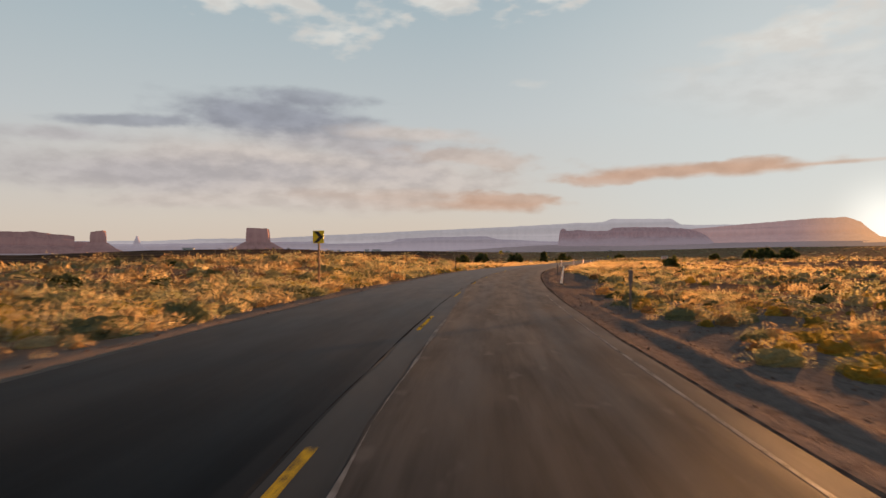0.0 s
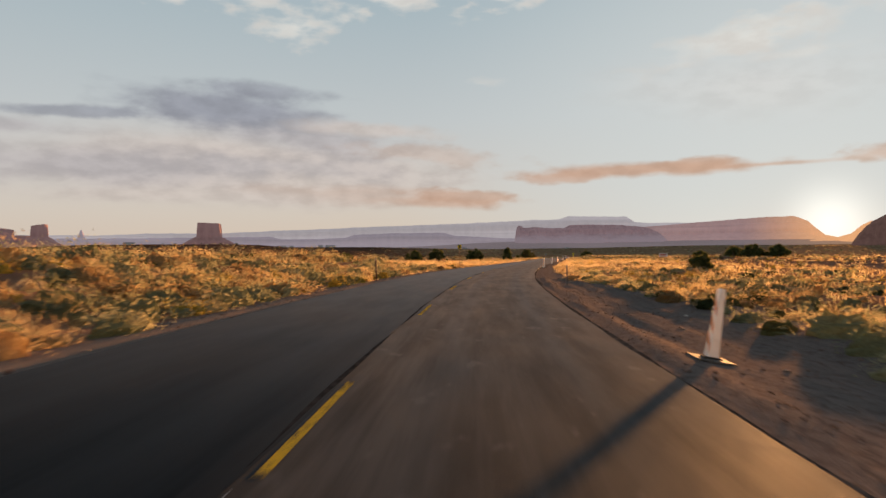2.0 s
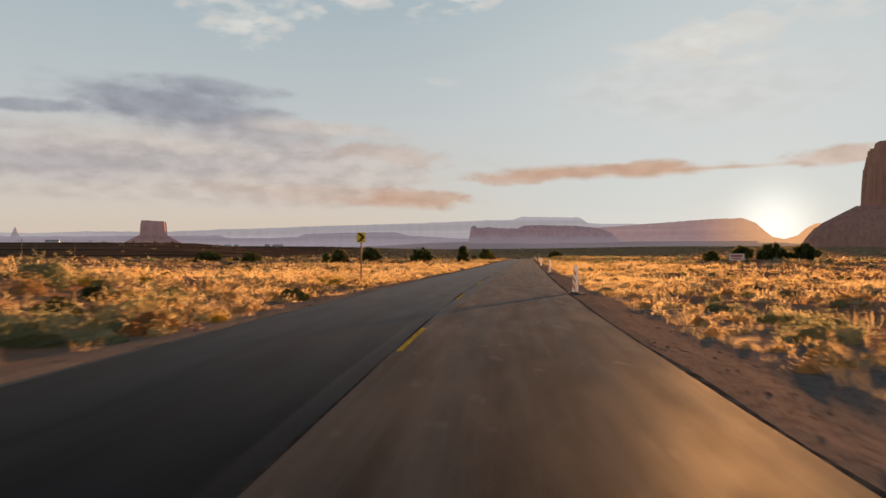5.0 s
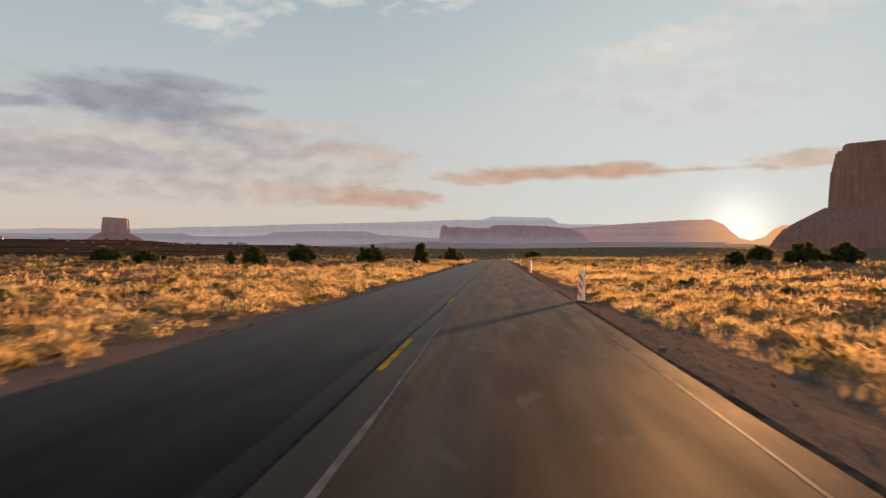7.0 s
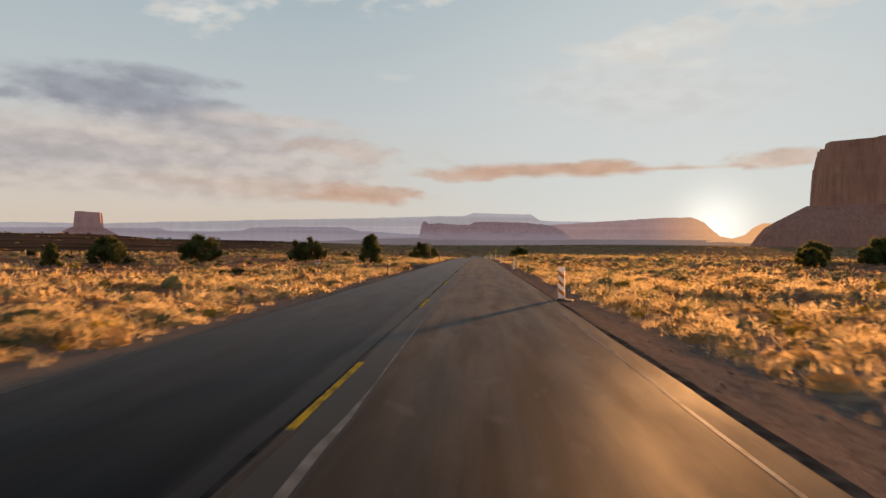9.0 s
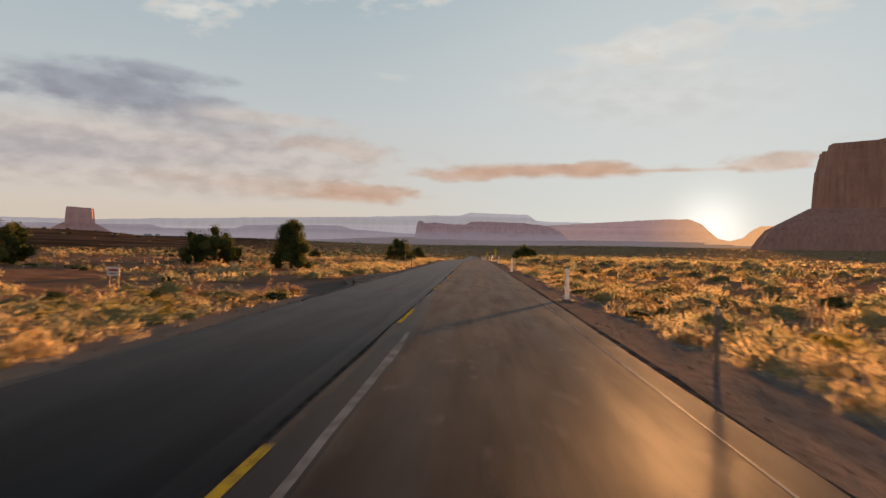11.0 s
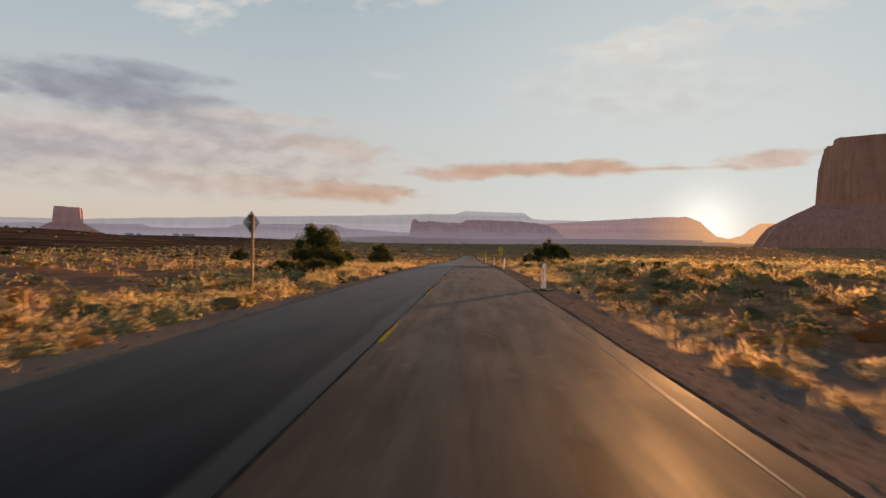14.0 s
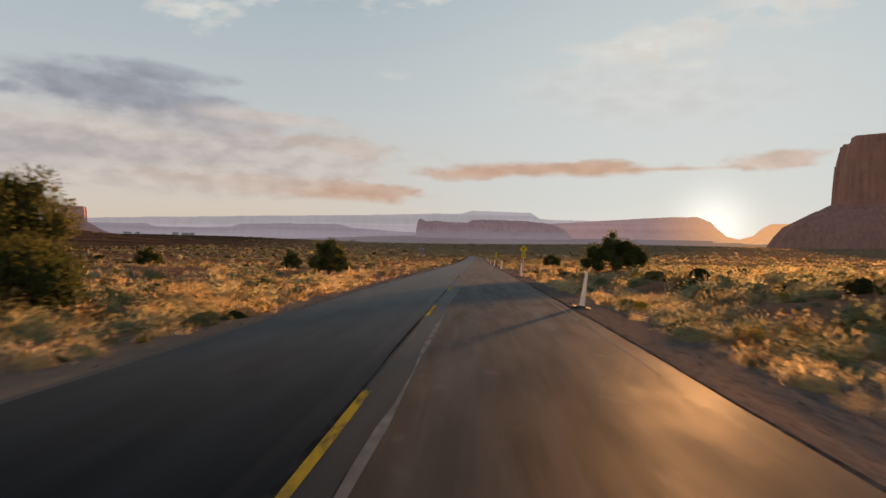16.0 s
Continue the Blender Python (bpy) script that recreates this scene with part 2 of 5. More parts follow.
def ground_z(s, o):
    s, o = np.broadcast_arrays(np.asarray(s, float), np.asarray(o, float))
    x, y = road_xy(s, o)
    z = road_z(s, np.clip(o, -4.2, 4.6))
    left, right = np.maximum(-o + LEFT_EDGE, 0), np.maximum(o - RIGHT_EDGE, 0)
    off = left + right
    z = z - 0.052 - 0.158 * ease(0.25, 2.4, off)
    early = 1 - ease(110, 190, s)
    z = z + early * ((0.50 + 0.60 * ease(45, 85, s)) * ease(2.5, 11, left) - 0.2 * ease(1, 8, right)) - (1 - early) * (0.15 * ease(1, 8, left) + 0.1 * ease(1, 8, right))
    z = z - 0.4 * early * ease(16, 40, left)
    z = z + 0.85 * ease(3, 11, right) * (1 - ease(45, 80, right)) * ease(300, 335, s) * (1 - ease(410, 460, s))
    z = z - 0.07 * on_track(s, o) * ease(0.0, 0.6, left)
    bumps = 0.5 * (lattice(x / 5, y / 5, 3) - 0.5) + 0.22 * (lattice(x / 1.7, y / 1.7, 4) - 0.5)
    z = z + bumps * ease(1.2, 7, off) * (1 - 0.85 * on_track(s, o))
    z = z + 0.05 * (lattice(x / 0.8, y / 0.8, 5) - 0.5) * ease(0.1, 0.6, off)
    z = z + 1.6 * (lattice(x / 48, y / 48, 6) - 0.5) * ease(14, 70, off)
    # a berm of scraped dirt at the start
    z = z + 0.08 * np.exp(-((o - 5.15 - 0.25 * (lattice(s / 7, s * 0, 12) - 0.5)) / 0.17) ** 2) * (1 - ease(56, 70, s))
    # ruts and low windrows of loose gravel on the wide shoulder
    z = z + (0.06 + 0.11 * np.exp(-((s - 88) / 26) ** 2)) * (lattice(o * 1.9, s * 0.10, 8) - 0.5 + 0.5 * (lattice(o * 2.6, s * 0.45, 9) - 0.5)) * ease(0.15, 0.6, right) * (1 - ease(5, 8, right))
    return z + far_rise(x, y)


# ---- mesh helpers ----
def mesh_from(name, verts, faces, smooth=False):
    me = bpy.data.meshes.new(name)
    me.from_pydata([tuple(v) for v in verts], [], [tuple(int(i) for i in f) for f in faces])
    if smooth:
        me.polygons.foreach_set("use_smooth", [True] * len(me.polygons))
    me.update()
    return me


def tri_mesh(name, tris, tint=None):
    """One mesh out of an array (n, 3, 3) of loose triangles."""
    n = len(tris)
    me = bpy.data.meshes.new(name)
    me.vertices.add(3 * n)
    me.loops.add(3 * n)
    me.polygons.add(n)
    me.vertices.foreach_set("co", np.ascontiguousarray(tris, dtype=np.float32).ravel())
    me.loops.foreach_set("vertex_index", np.arange(3 * n, dtype=np.int32))
    me.polygons.foreach_set("loop_start", np.arange(0, 3 * n, 3, dtype=np.int32))
    me.update(calc_edges=True)
    if tint is not None:
        me.attributes.new("tint", "FLOAT", "FACE").data.foreach_set("value", np.ascontiguousarray(tint, dtype=np.float32))
    return me


def sheet(name, ss, oo, zfun, uv=True, smooth=True):
    """A sheet over the grid of s and o, with o and s as its UV in metres."""
    S, O = np.meshgrid(np.asarray(ss, float), np.asarray(oo, float), indexing="ij")
    return warped_sheet(name, S, O, zfun, uv, smooth)


def warped_sheet(name, S, O, zfun, uv=True, smooth=True):
    n, m = S.shape
    X, Y = road_xy(S, O)
    Z = zfun(S, O)
    idx = np.arange(n * m).reshape(n, m)
    faces = np.stack([idx[:-1, :-1], idx[:-1, 1:], idx[1:, 1:], idx[1:, :-1]], -1).reshape(-1, 4)
    me = bpy.data.meshes.new(name)
    me.vertices.add(n * m)
    me.vertices.foreach_set("co", np.stack([X, Y, Z], -1).astype(np.float32).ravel())
    me.loops.add(faces.size)
    me.polygons.add(len(faces))
    me.loops.foreach_set("vertex_index", faces.astype(np.int32).ravel())
    me.polygons.foreach_set("loop_start", np.arange(0, faces.size, 4, dtype=np.int32))
    me.polygons.foreach_set("use_smooth", np.full(len(faces), smooth))
    me.update(calc_edges=True)
    if uv:
        layer = me.uv_layers.new(name="way")
        v = faces.ravel()
        layer.data.foreach_set("uv", np.stack([O.ravel()[v], S.ravel()[v]], -1).astype(np.float32).ravel())
    return me


def put(name, me, material, parent=None, label="", category="", group="", kind=""):
    ob = new(name, me)
    if material and not me.materials:
        me.materials.append(material)
    ob.parent = parent
    return tagged(ob, label, category, group, kind)


def bm_mesh(name, bm):
    me = bpy.data.meshes.new(name)
    bm.normal_update()
    bm.to_mesh(me)
    bm.free()
    return me


def part(name, bm, material, parent, label=""):
    return put(name, bm_mesh(name, bm), material, parent, label)


def box(sx, sy, sz, at=(0, 0, 0), bevel=0.0, segments=1):
    """A box with its base centre at the given place."""
    bm = bmesh.new()
    bmesh.ops.create_cube(bm, size=1)
    bmesh.ops.scale(bm, vec=(sx, sy, sz), verts=bm.verts)
    if bevel:
        bmesh.ops.bevel(bm, geom=list(bm.edges), offset=bevel, segments=segments, affect="EDGES", profile=0.6)
    bmesh.ops.translate(bm, vec=(at[0], at[1], at[2] + sz / 2), verts=bm.verts)
    return bm


def rod(r1, r2, length, at=(0, 0, 0), sides=10):
    bm = bmesh.new()
    bmesh.ops.create_cone(bm, cap_ends=True, segments=sides, radius1=r1, radius2=r2, depth=length)
    bmesh.ops.translate(bm, vec=(at[0], at[1], at[2] + length / 2), verts=bm.verts)
    return bm


def slab(points, thickness, bevel=0.0):
    """A plate in the xz plane out of its outline, y towards the back."""
    bm = bmesh.new()
    f = bm.faces.new([bm.verts.new((x, 0, z)) for x, z in points])
    r = bmesh.ops.extrude_face_region(bm, geom=[f])
    bmesh.ops.translate(bm, vec=(0, thickness, 0), verts=[v for v in r["geom"] if isinstance(v, bmesh.types.BMVert)])
    bmesh.ops.recalc_face_normals(bm, faces=bm.faces)
    if bevel:
        bmesh.ops.bevel(bm, geom=list(bm.edges), offset=bevel, segments=1, affect="EDGES")
    return bm


def rounded(w, h, r, n=4):
    pts = []
    for cx, cz, a0 in ((w / 2 - r, h / 2 - r, 0), (-w / 2 + r, h / 2 - r, 90), (-w / 2 + r, -h / 2 + r, 180), (w / 2 - r, -h / 2 + r, 270)):
        for i in range(n + 1):
            a = radians(a0 + 90 * i / n)
            pts.append((cx + r * math.cos(a), cz + r * math.sin(a)))
    return pts


def at_road(s, o, turn=0.0, z=None):
    """A pose on the ground beside the road; turn 0 faces oncoming traffic from the start of the road."""
    x, y = road_xy(s, o)
    h = math.degrees(float(np.interp(s, S_TAB, H_TAB)))
    z = float(ground_z(s, o)) if z is None else z
    return pose(float(x), float(y), z, 0, 0, -h + turn)

# ---- materials ----
def shader(name):
    m = bpy.data.materials.new(name)
    m.use_nodes = True
    return m, Graph(m.node_tree)


def finish(q, colour, rough=0.8, metal=0.0, bump=None, strength=0.3, distance=0.02, spec=0.5, far=None, **more):
    b = q.node("ShaderNodeBsdfPrincipled", Base_Color=colour, Roughness=rough, Metallic=metal)
    q.set(b.inputs["Specular IOR Level"], spec)
    for k, v in more.items():
        q.set(b.inputs[k.replace("_", " ")], v)
    if bump is not None:
        n = q.node("ShaderNodeBump", Strength=strength, Distance=distance, Height=bump)
        if far is not None:
            # clumps too far off to stand as meshes
            q.set(n.inputs["Normal"], q.node("ShaderNodeBump", Strength=0.7, Distance=1.2, Height=far).outputs[0])
        q.set(b.inputs["Normal"], n.outputs[0])
    q.t.links.new(b.outputs[0], q.node("ShaderNodeOutputMaterial").inputs[0])


def plain(name, colour, rough=0.6, metal=0.0, vary=0.12, scale=9.0, dirt=(0.25, 0.15, 0.10), dirty=0.25, spec=0.4):
    m, q = shader(name)
    p = q.node("ShaderNodeTexCoord").outputs["Object"]
    a = q.noise(p, scale, 5.0)
    b = q.noise(p, scale * 6, 3.0)
    c = q.mix(q.ramp(a, 0.35, 0.75, 0.0, dirty), colour, dirt)
    c = q.mix(q.math("MULTIPLY", b, vary), c, tuple(x * 0.5 for x in colour))
    finish(q, c, q.ramp(b, 0.3, 0.7, rough - 0.08, rough + 0.08), metal, b, 0.15, 0.004, spec)
    return m


def asphalt(name, dark, light, warm, old, gloss, ior=1.45):
    """o and s of the road lie in the UV."""
    m, q = shader(name)
    uv = q.node("ShaderNodeUVMap").outputs[0]
    p = q.node("ShaderNodeTexCoord").outputs["Object"]
    xy = q.node("ShaderNodeSeparateXYZ", Vector=uv).outputs
    along = q.vec(q.math("MULTIPLY", xy[0], 1.0), q.math("MULTIPLY", xy[1], 0.05))
    streak = q.noise(along, 2.6, 4.0, 0.6)
    patch = q.noise(q.vec(q.math("MULTIPLY", xy[0], 0.5), q.math("MULTIPLY", xy[1], 0.16)), 1.1, 5.0, 0.6)
    grain = q.noise(p, 90.0, 2.0, 0.7)
    pebble = q.node("ShaderNodeTexVoronoi", Vector=p, Scale=70.0).outputs[0]
    c = q.mix(q.ramp(streak, 0.36, 0.64), dark, light)
    broad = q.noise(q.vec(q.math("MULTIPLY", xy[0], 1.0), q.math("MULTIPLY", xy[1], 0.02), 7.0), 0.9, 3.0, 0.5)
    c = q.mix(q.ramp(broad, 0.42, 0.62, 0.0, 0.6), c, dark)
    c = q.mix(q.math("MULTIPLY", q.ramp(patch, 0.40, 0.80), 0.45), c, warm)
    rough = q.ramp(patch, 0.3, 0.7, 0.60, 0.72) if old else q.ramp(patch, 0.3, 0.7, 0.42, 0.52)
    if not old:
        # two pale wheel paths, and a dusty band along the joint
        for centre, wide in ((-0.95, 0.55), (-2.65, 0.5)):
            k = q.ramp(q.math("ABSOLUTE", q.math("SUBTRACT", q.math("ADD", xy[0], q.math("MULTIPLY", q.math("SUBTRACT", patch, 0.5), 0.4)), centre)), wide, 0.05)
            c = q.mix(q.math("MULTIPLY", k, 0.5), c, tuple(x * 1.5 for x in warm))
        band = q.math("MULTIPLY", q.ramp(q.math("ADD", xy[0], q.math("MULTIPLY", q.math("SUBTRACT", streak, 0.5), 0.35)), -0.42, -0.30), q.math("MAXIMUM", q.ramp(broad, 0.44, 0.60, 0.10, 0.55), q.math("MULTIPLY", q.ramp(xy[1], 276.0, 288.0), q.ramp(xy[1], 326.0, 314.0, 0.0, 0.75))))
        c = q.mix(band, c, (0.085, 0.080, 0.075))
    if old:
        # two polished wheel paths and pale dust towards the edge
        for centre, wide in ((1.0, 0.42), (2.75, 0.42)):
            k = q.ramp(q.math("ABSOLUTE", q.math("SUBTRACT", q.math("ADD", xy[0], q.math("MULTIPLY", q.math("SUBTRACT", patch, 0.5), 0.5)), centre)), wide, 0.05)
            c = q.mix(q.math("MULTIPLY", k, 0.35), c, tuple(x * 1.35 for x in light))
            rough = q.math("SUBTRACT", rough, q.math("MULTIPLY", k, 0.06))
        dust = q.math("MULTIPLY", q.ramp(q.math("ADD", xy[0], q.math("MULTIPLY", q.math("SUBTRACT", patch, 0.5), 1.6)), 3.0, 4.0), 0.5)
        c = q.mix(dust, c, (0.16, 0.10, 0.07))
        scuff = q.math("MULTIPLY", q.ramp(q.noise(q.vec(q.math("MULTIPLY", xy[0], 2.0), q.math("MULTIPLY", xy[1], 0.9), 4.0), 1.3, 3.0, 0.5), 0.62, 0.72), 0.5)
        c = q.mix(scuff, c, (0.15, 0.13, 0.12))
        tar = q.math("MULTIPLY", q.ramp(q.noise(q.vec(q.math("MULTIPLY", xy[0], 1.7), q.math("MULTIPLY", xy[1], 0.35), 9.0), 1.0, 4.0, 0.55), 0.70, 0.76), 0.6)
        c = q.mix(q.math("MULTIPLY", tar, 0.6), c, (0.024, 0.021, 0.019))
    c = q.mix(q.math("MULTIPLY", q.math("ABSOLUTE", q.math("SUBTRACT", grain, 0.5)), 0.9), c, tuple(x * 1.9 for x in light))
    height = q.math("ADD", q.math("MULTIPLY", pebble, 0.7), grain)
    n = q.node("ShaderNodeBump", Strength=0.5, Distance=0.006, Height=height).outputs[0]
    d = q.node("ShaderNodeBsdfDiffuse", Color=c, Roughness=0.8, Normal=n)
    k = q.node("ShaderNodeBsdfGlossy", Color=(1, 1, 1), Roughness=rough, Normal=n)
    mottle = q.noise(q.vec(q.math("MULTIPLY", xy[0], 1.5), q.math("MULTIPLY", xy[1], 0.22), 2.0), 1.6, 6.0, 0.6)
    shine = q.node("ShaderNodeFresnel", IOR=ior).outputs[0]
    fac = q.math("MULTIPLY", q.math("MULTIPLY", q.ramp(mottle, 0.30, 0.70, 0.80 if old else 0.92, 1.20 if old else 1.08), shine), gloss)
    mix = q.node("ShaderNodeMixShader", Fac=fac, i1=d.outputs[0], i2=k.outputs[0])
    q.t.links.new(mix.outputs[0], q.node("ShaderNodeOutputMaterial").inputs[0])
    return m


OLD_ASPHALT = asphalt("worn asphalt", (0.020, 0.019, 0.0185), (0.074, 0.067, 0.062), (0.100, 0.080, 0.065), True, 0.17)
NEW_ASPHALT = asphalt("fresh asphalt", (0.0035, 0.0075, 0.0115), (0.010, 0.0160, 0.0215), (0.014, 0.0195, 0.024), False, 0.25, 1.11)
JOINT_ASPHALT = asphalt("joint asphalt", (0.018, 0.018, 0.018), (0.036, 0.034, 0.033), (0.045, 0.04, 0.036), False, 0.20)


def matte(name, colour, other, scale=3.0, gloss=0.0):
    """Dull crumbly stuff with little sheen."""
    m, q = shader(name)
    p = q.node("ShaderNodeTexCoord").outputs["Object"]
    n = q.noise(p, scale, 5.0, 0.65)
    c = q.mix(q.ramp(n, 0.4, 0.62), colour, other)
    bump = q.node("ShaderNodeBump", Strength=0.5, Distance=0.006, Height=q.noise(p, 60.0, 2.0)).outputs[0]
    d = q.node("ShaderNodeBsdfDiffuse", Color=c, Roughness=0.8, Normal=bump)
    k = q.node("ShaderNodeBsdfGlossy", Color=(1, 1, 1), Roughness=0.6, Normal=bump)
    mix = q.node("ShaderNodeMixShader", Fac=gloss, i1=d.outputs[0], i2=k.outputs[0])
    q.t.links.new(mix.outputs[0], q.node("ShaderNodeOutputMaterial").inputs[0])
    return m


APRON = matte("dusty old asphalt", (0.050, 0.044, 0.040), (0.23, 0.185, 0.155), 0.9, 0.04)
PALE_GRAVEL = matte("pale gravel", (0.11, 0.092, 0.082), (0.25, 0.21, 0.18), 9.0)
SEAL = matte("crack sealant", (0.11, 0.10, 0.092), (0.25, 0.23, 0.21), 3.0, 0.075)
STAIN = matte("oil stain", (0.026, 0.023, 0.021), (0.066, 0.058, 0.052), 6.0, 0.03)
TAR = matte("tar edge", (0.010, 0.010, 0.010), (0.040, 0.037, 0.035), 5.0, 0.015)
EDGE_BROWN = matte("brown asphalt edge", (0.065, 0.050, 0.043), (0.17, 0.13, 0.105), 4.0, 0.0)


def paint(name, colour, worn, gloss=0.03):
    m, q = shader(name)
    p = q.node("ShaderNodeTexCoord").outputs["Object"]
    n = q.noise(p, 16.0, 5.0, 0.7)
    big = q.noise(p, 1.5, 3.0)
    k = q.ramp(q.math("ADD", n, q.math("MULTIPLY", big, 0.5)), 0.78 - worn, 0.98 - worn)
    c = q.mix(k, colour, (0.05, 0.045, 0.04))
    bump = q.node("ShaderNodeBump", Strength=0.3, Distance=0.003, Height=n).outputs[0]
    d = q.node("ShaderNodeBsdfDiffuse", Color=c, Roughness=0.6, Normal=bump)
    k = q.node("ShaderNodeBsdfGlossy", Color=(1, 1, 1), Roughness=0.6, Normal=bump)
    mix = q.node("ShaderNodeMixShader", Fac=gloss, i1=d.outputs[0], i2=k.outputs[0])
    q.t.links.new(mix.outputs[0], q.node("ShaderNodeOutputMaterial").inputs[0])
    return m


YELLOW_LINE = paint("yellow road paint", (0.72, 0.44, 0.012), 0.08)
WHITE_LINE = paint("worn white road paint", (0.36, 0.31, 0.27), 0.10, 0.06)

# ground: gravel beside the road, red sand, darker scrub farther off
GROUND, q = shader("desert ground")
uv = q.node("ShaderNodeUVMap").outputs[0]
p = q.node("ShaderNodeTexCoord").outputs["Object"]
xy = q.node("ShaderNodeSeparateXYZ", Vector=uv).outputs
n_big = q.noise(p, 0.05, 5.0, 0.6)
n_mid = q.noise(p, 0.45, 5.0, 0.6)
n_fine = q.noise(p, 7.0, 5.0, 0.7)
n_grit = q.noise(p, 45.0, 3.0, 0.7)
sand = q.mix(q.ramp(n_mid, 0.3, 0.7), (0.21, 0.103, 0.062), (0.34, 0.19, 0.12))
sand = q.mix(q.math("MULTIPLY", q.ramp(n_fine, 0.4, 0.7), 0.35), sand, (0.40, 0.25, 0.165))
tracks = q.noise(q.vec(q.math("MULTIPLY", xy[0], 1.6), q.math("MULTIPLY", xy[1], 0.16)), 2.0, 6.0, 0.65)
rubble = q.noise(q.vec(q.math("MULTIPLY", xy[0], 2.4), q.math("MULTIPLY", xy[1], 1.3)), 2.2, 6.0, 0.7)
gravel = q.mix(q.ramp(n_grit, 0.35, 0.65), (0.125, 0.102, 0.090), (0.285, 0.23, 0.198))
gravel = q.mix(q.math("MULTIPLY", q.ramp(tracks, 0.45, 0.62), 0.65), gravel, (0.26, 0.20, 0.168))
gravel = q.mix(q.math("MULTIPLY", q.ramp(rubble, 0.50, 0.40), 0.5), gravel, (0.10, 0.072, 0.060))
off = q.math("ABSOLUTE", q.math("SUBTRACT", xy[0], 0.4))
off = q.math("ADD", off, q.ramp(xy[1], 540.0, 760.0, 0.0, 190.0))
edge = q.math("ADD", off, q.math("MULTIPLY", q.math("SUBTRACT", n_mid, 0.5), 3.5))
pale = q.mix(q.ramp(n_grit, 0.35, 0.65), (0.17, 0.13, 0.105), (0.34, 0.26, 0.21))
gravel = q.mix(q.ramp(xy[0], -3.0, 3.0, 1.0, 0.0), gravel, pale)
wide_bare = q.math("MULTIPLY", q.ramp(xy[1], 135.0, 95.0), q.ramp(xy[0], 3.0, 4.5, 0.0, 3.0))
wide_bare = q.math("ADD", wide_bare, q.ramp(xy[0], 3.0, 4.5, 0.0, 2.2))
c = q.mix(q.ramp(q.math("SUBTRACT", edge, wide_bare), 4.6, 7.2), gravel, sand)
lane = q.math("ABSOLUTE", q.math("SUBTRACT", xy[1], q.math("ADD", 271.7, q.math("MULTIPLY", xy[0], 0.2))))
open_w = q.math("ADD", 3.0, q.math("MULTIPLY", 10.0, q.math("EXPONENT", q.math("DIVIDE", q.math("ADD", xy[0], 3.6), 3.0))))
dirt = q.math("MULTIPLY", q.ramp(q.math("ADD", q.math("DIVIDE", lane, open_w), q.math("MULTIPLY", q.math("SUBTRACT", n_mid, 0.5), 0.4)), 1.15, 0.85), q.ramp(xy[0], -3.0, -4.0))
packed = q.mix(q.ramp(xy[0], -8.0, -22.0), (0.16, 0.13, 0.115), (0.20, 0.11, 0.07))
c = q.mix(q.math("MULTIPLY", dirt, 0.85), c, q.mix(q.math("MULTIPLY", n_grit, 0.5), packed, (0.26, 0.19, 0.145)))
# beyond the planted strip the scrub reads as dark speckle on the sand
speck = q.node("ShaderNodeTexVoronoi", Vector=p, Scale=0.30)
dots = q.ramp(q.math("ADD", speck.outputs[0], q.math("MULTIPLY", n_mid, 0.5)), 0.75, 0.45)
scrub = q.mix(q.ramp(n_big, 0.35, 0.65), (0.28, 0.21, 0.12), (0.44, 0.31, 0.165))
far_k = q.ramp(off, 60.0, 190.0)
cover = q.math("MULTIPLY", far_k, q.math("ADD", q.math("MULTIPLY", dots, 0.5), q.ramp(n_big, 0.40, 0.60, 0.25, 0.50)))
c = q.mix(cover, c, scrub)
straw = q.math("MULTIPLY", q.math("MULTIPLY", far_k, q.ramp(n_big, 0.62, 0.50)), 0.25)
c = q.mix(straw, c, (0.34, 0.22, 0.11))
# dark red beds crop out in the west
abs_p = q.node("ShaderNodeSeparateXYZ", Vector=p).outputs
beds = q.noise(q.vec(q.math("MULTIPLY", abs_p[0], 0.0012), q.math("MULTIPLY", abs_p[1], 0.006), q.math("MULTIPLY", abs_p[2], 0.45)), 1.6, 4.0, 0.6)
bed_c = q.mix(q.ramp(beds, 0.42, 0.58), (0.030, 0.018, 0.015), (0.15, 0.085, 0.062))
west = q.math("MULTIPLY", q.ramp(q.math("ADD", abs_p[0], q.math("MULTIPLY", q.math("SUBTRACT", n_big, 0.5), 260.0)), 190.0, -80.0), q.ramp(abs_p[1], 420.0, 700.0))
c = q.mix(q.math("MULTIPLY", west, 0.85), c, bed_c)
height = q.math("ADD", q.math("ADD", q.math("MULTIPLY", n_fine, 0.8), q.math("MULTIPLY", n_grit, 0.4)), q.math("ADD", q.math("MULTIPLY", rubble, 1.3), tracks))
finish(q, c, 0.95, 0.0, height, 0.8, 0.035, spec=0.0, far=q.math("MULTIPLY", far_k, q.math("ADD", dots, n_mid)))


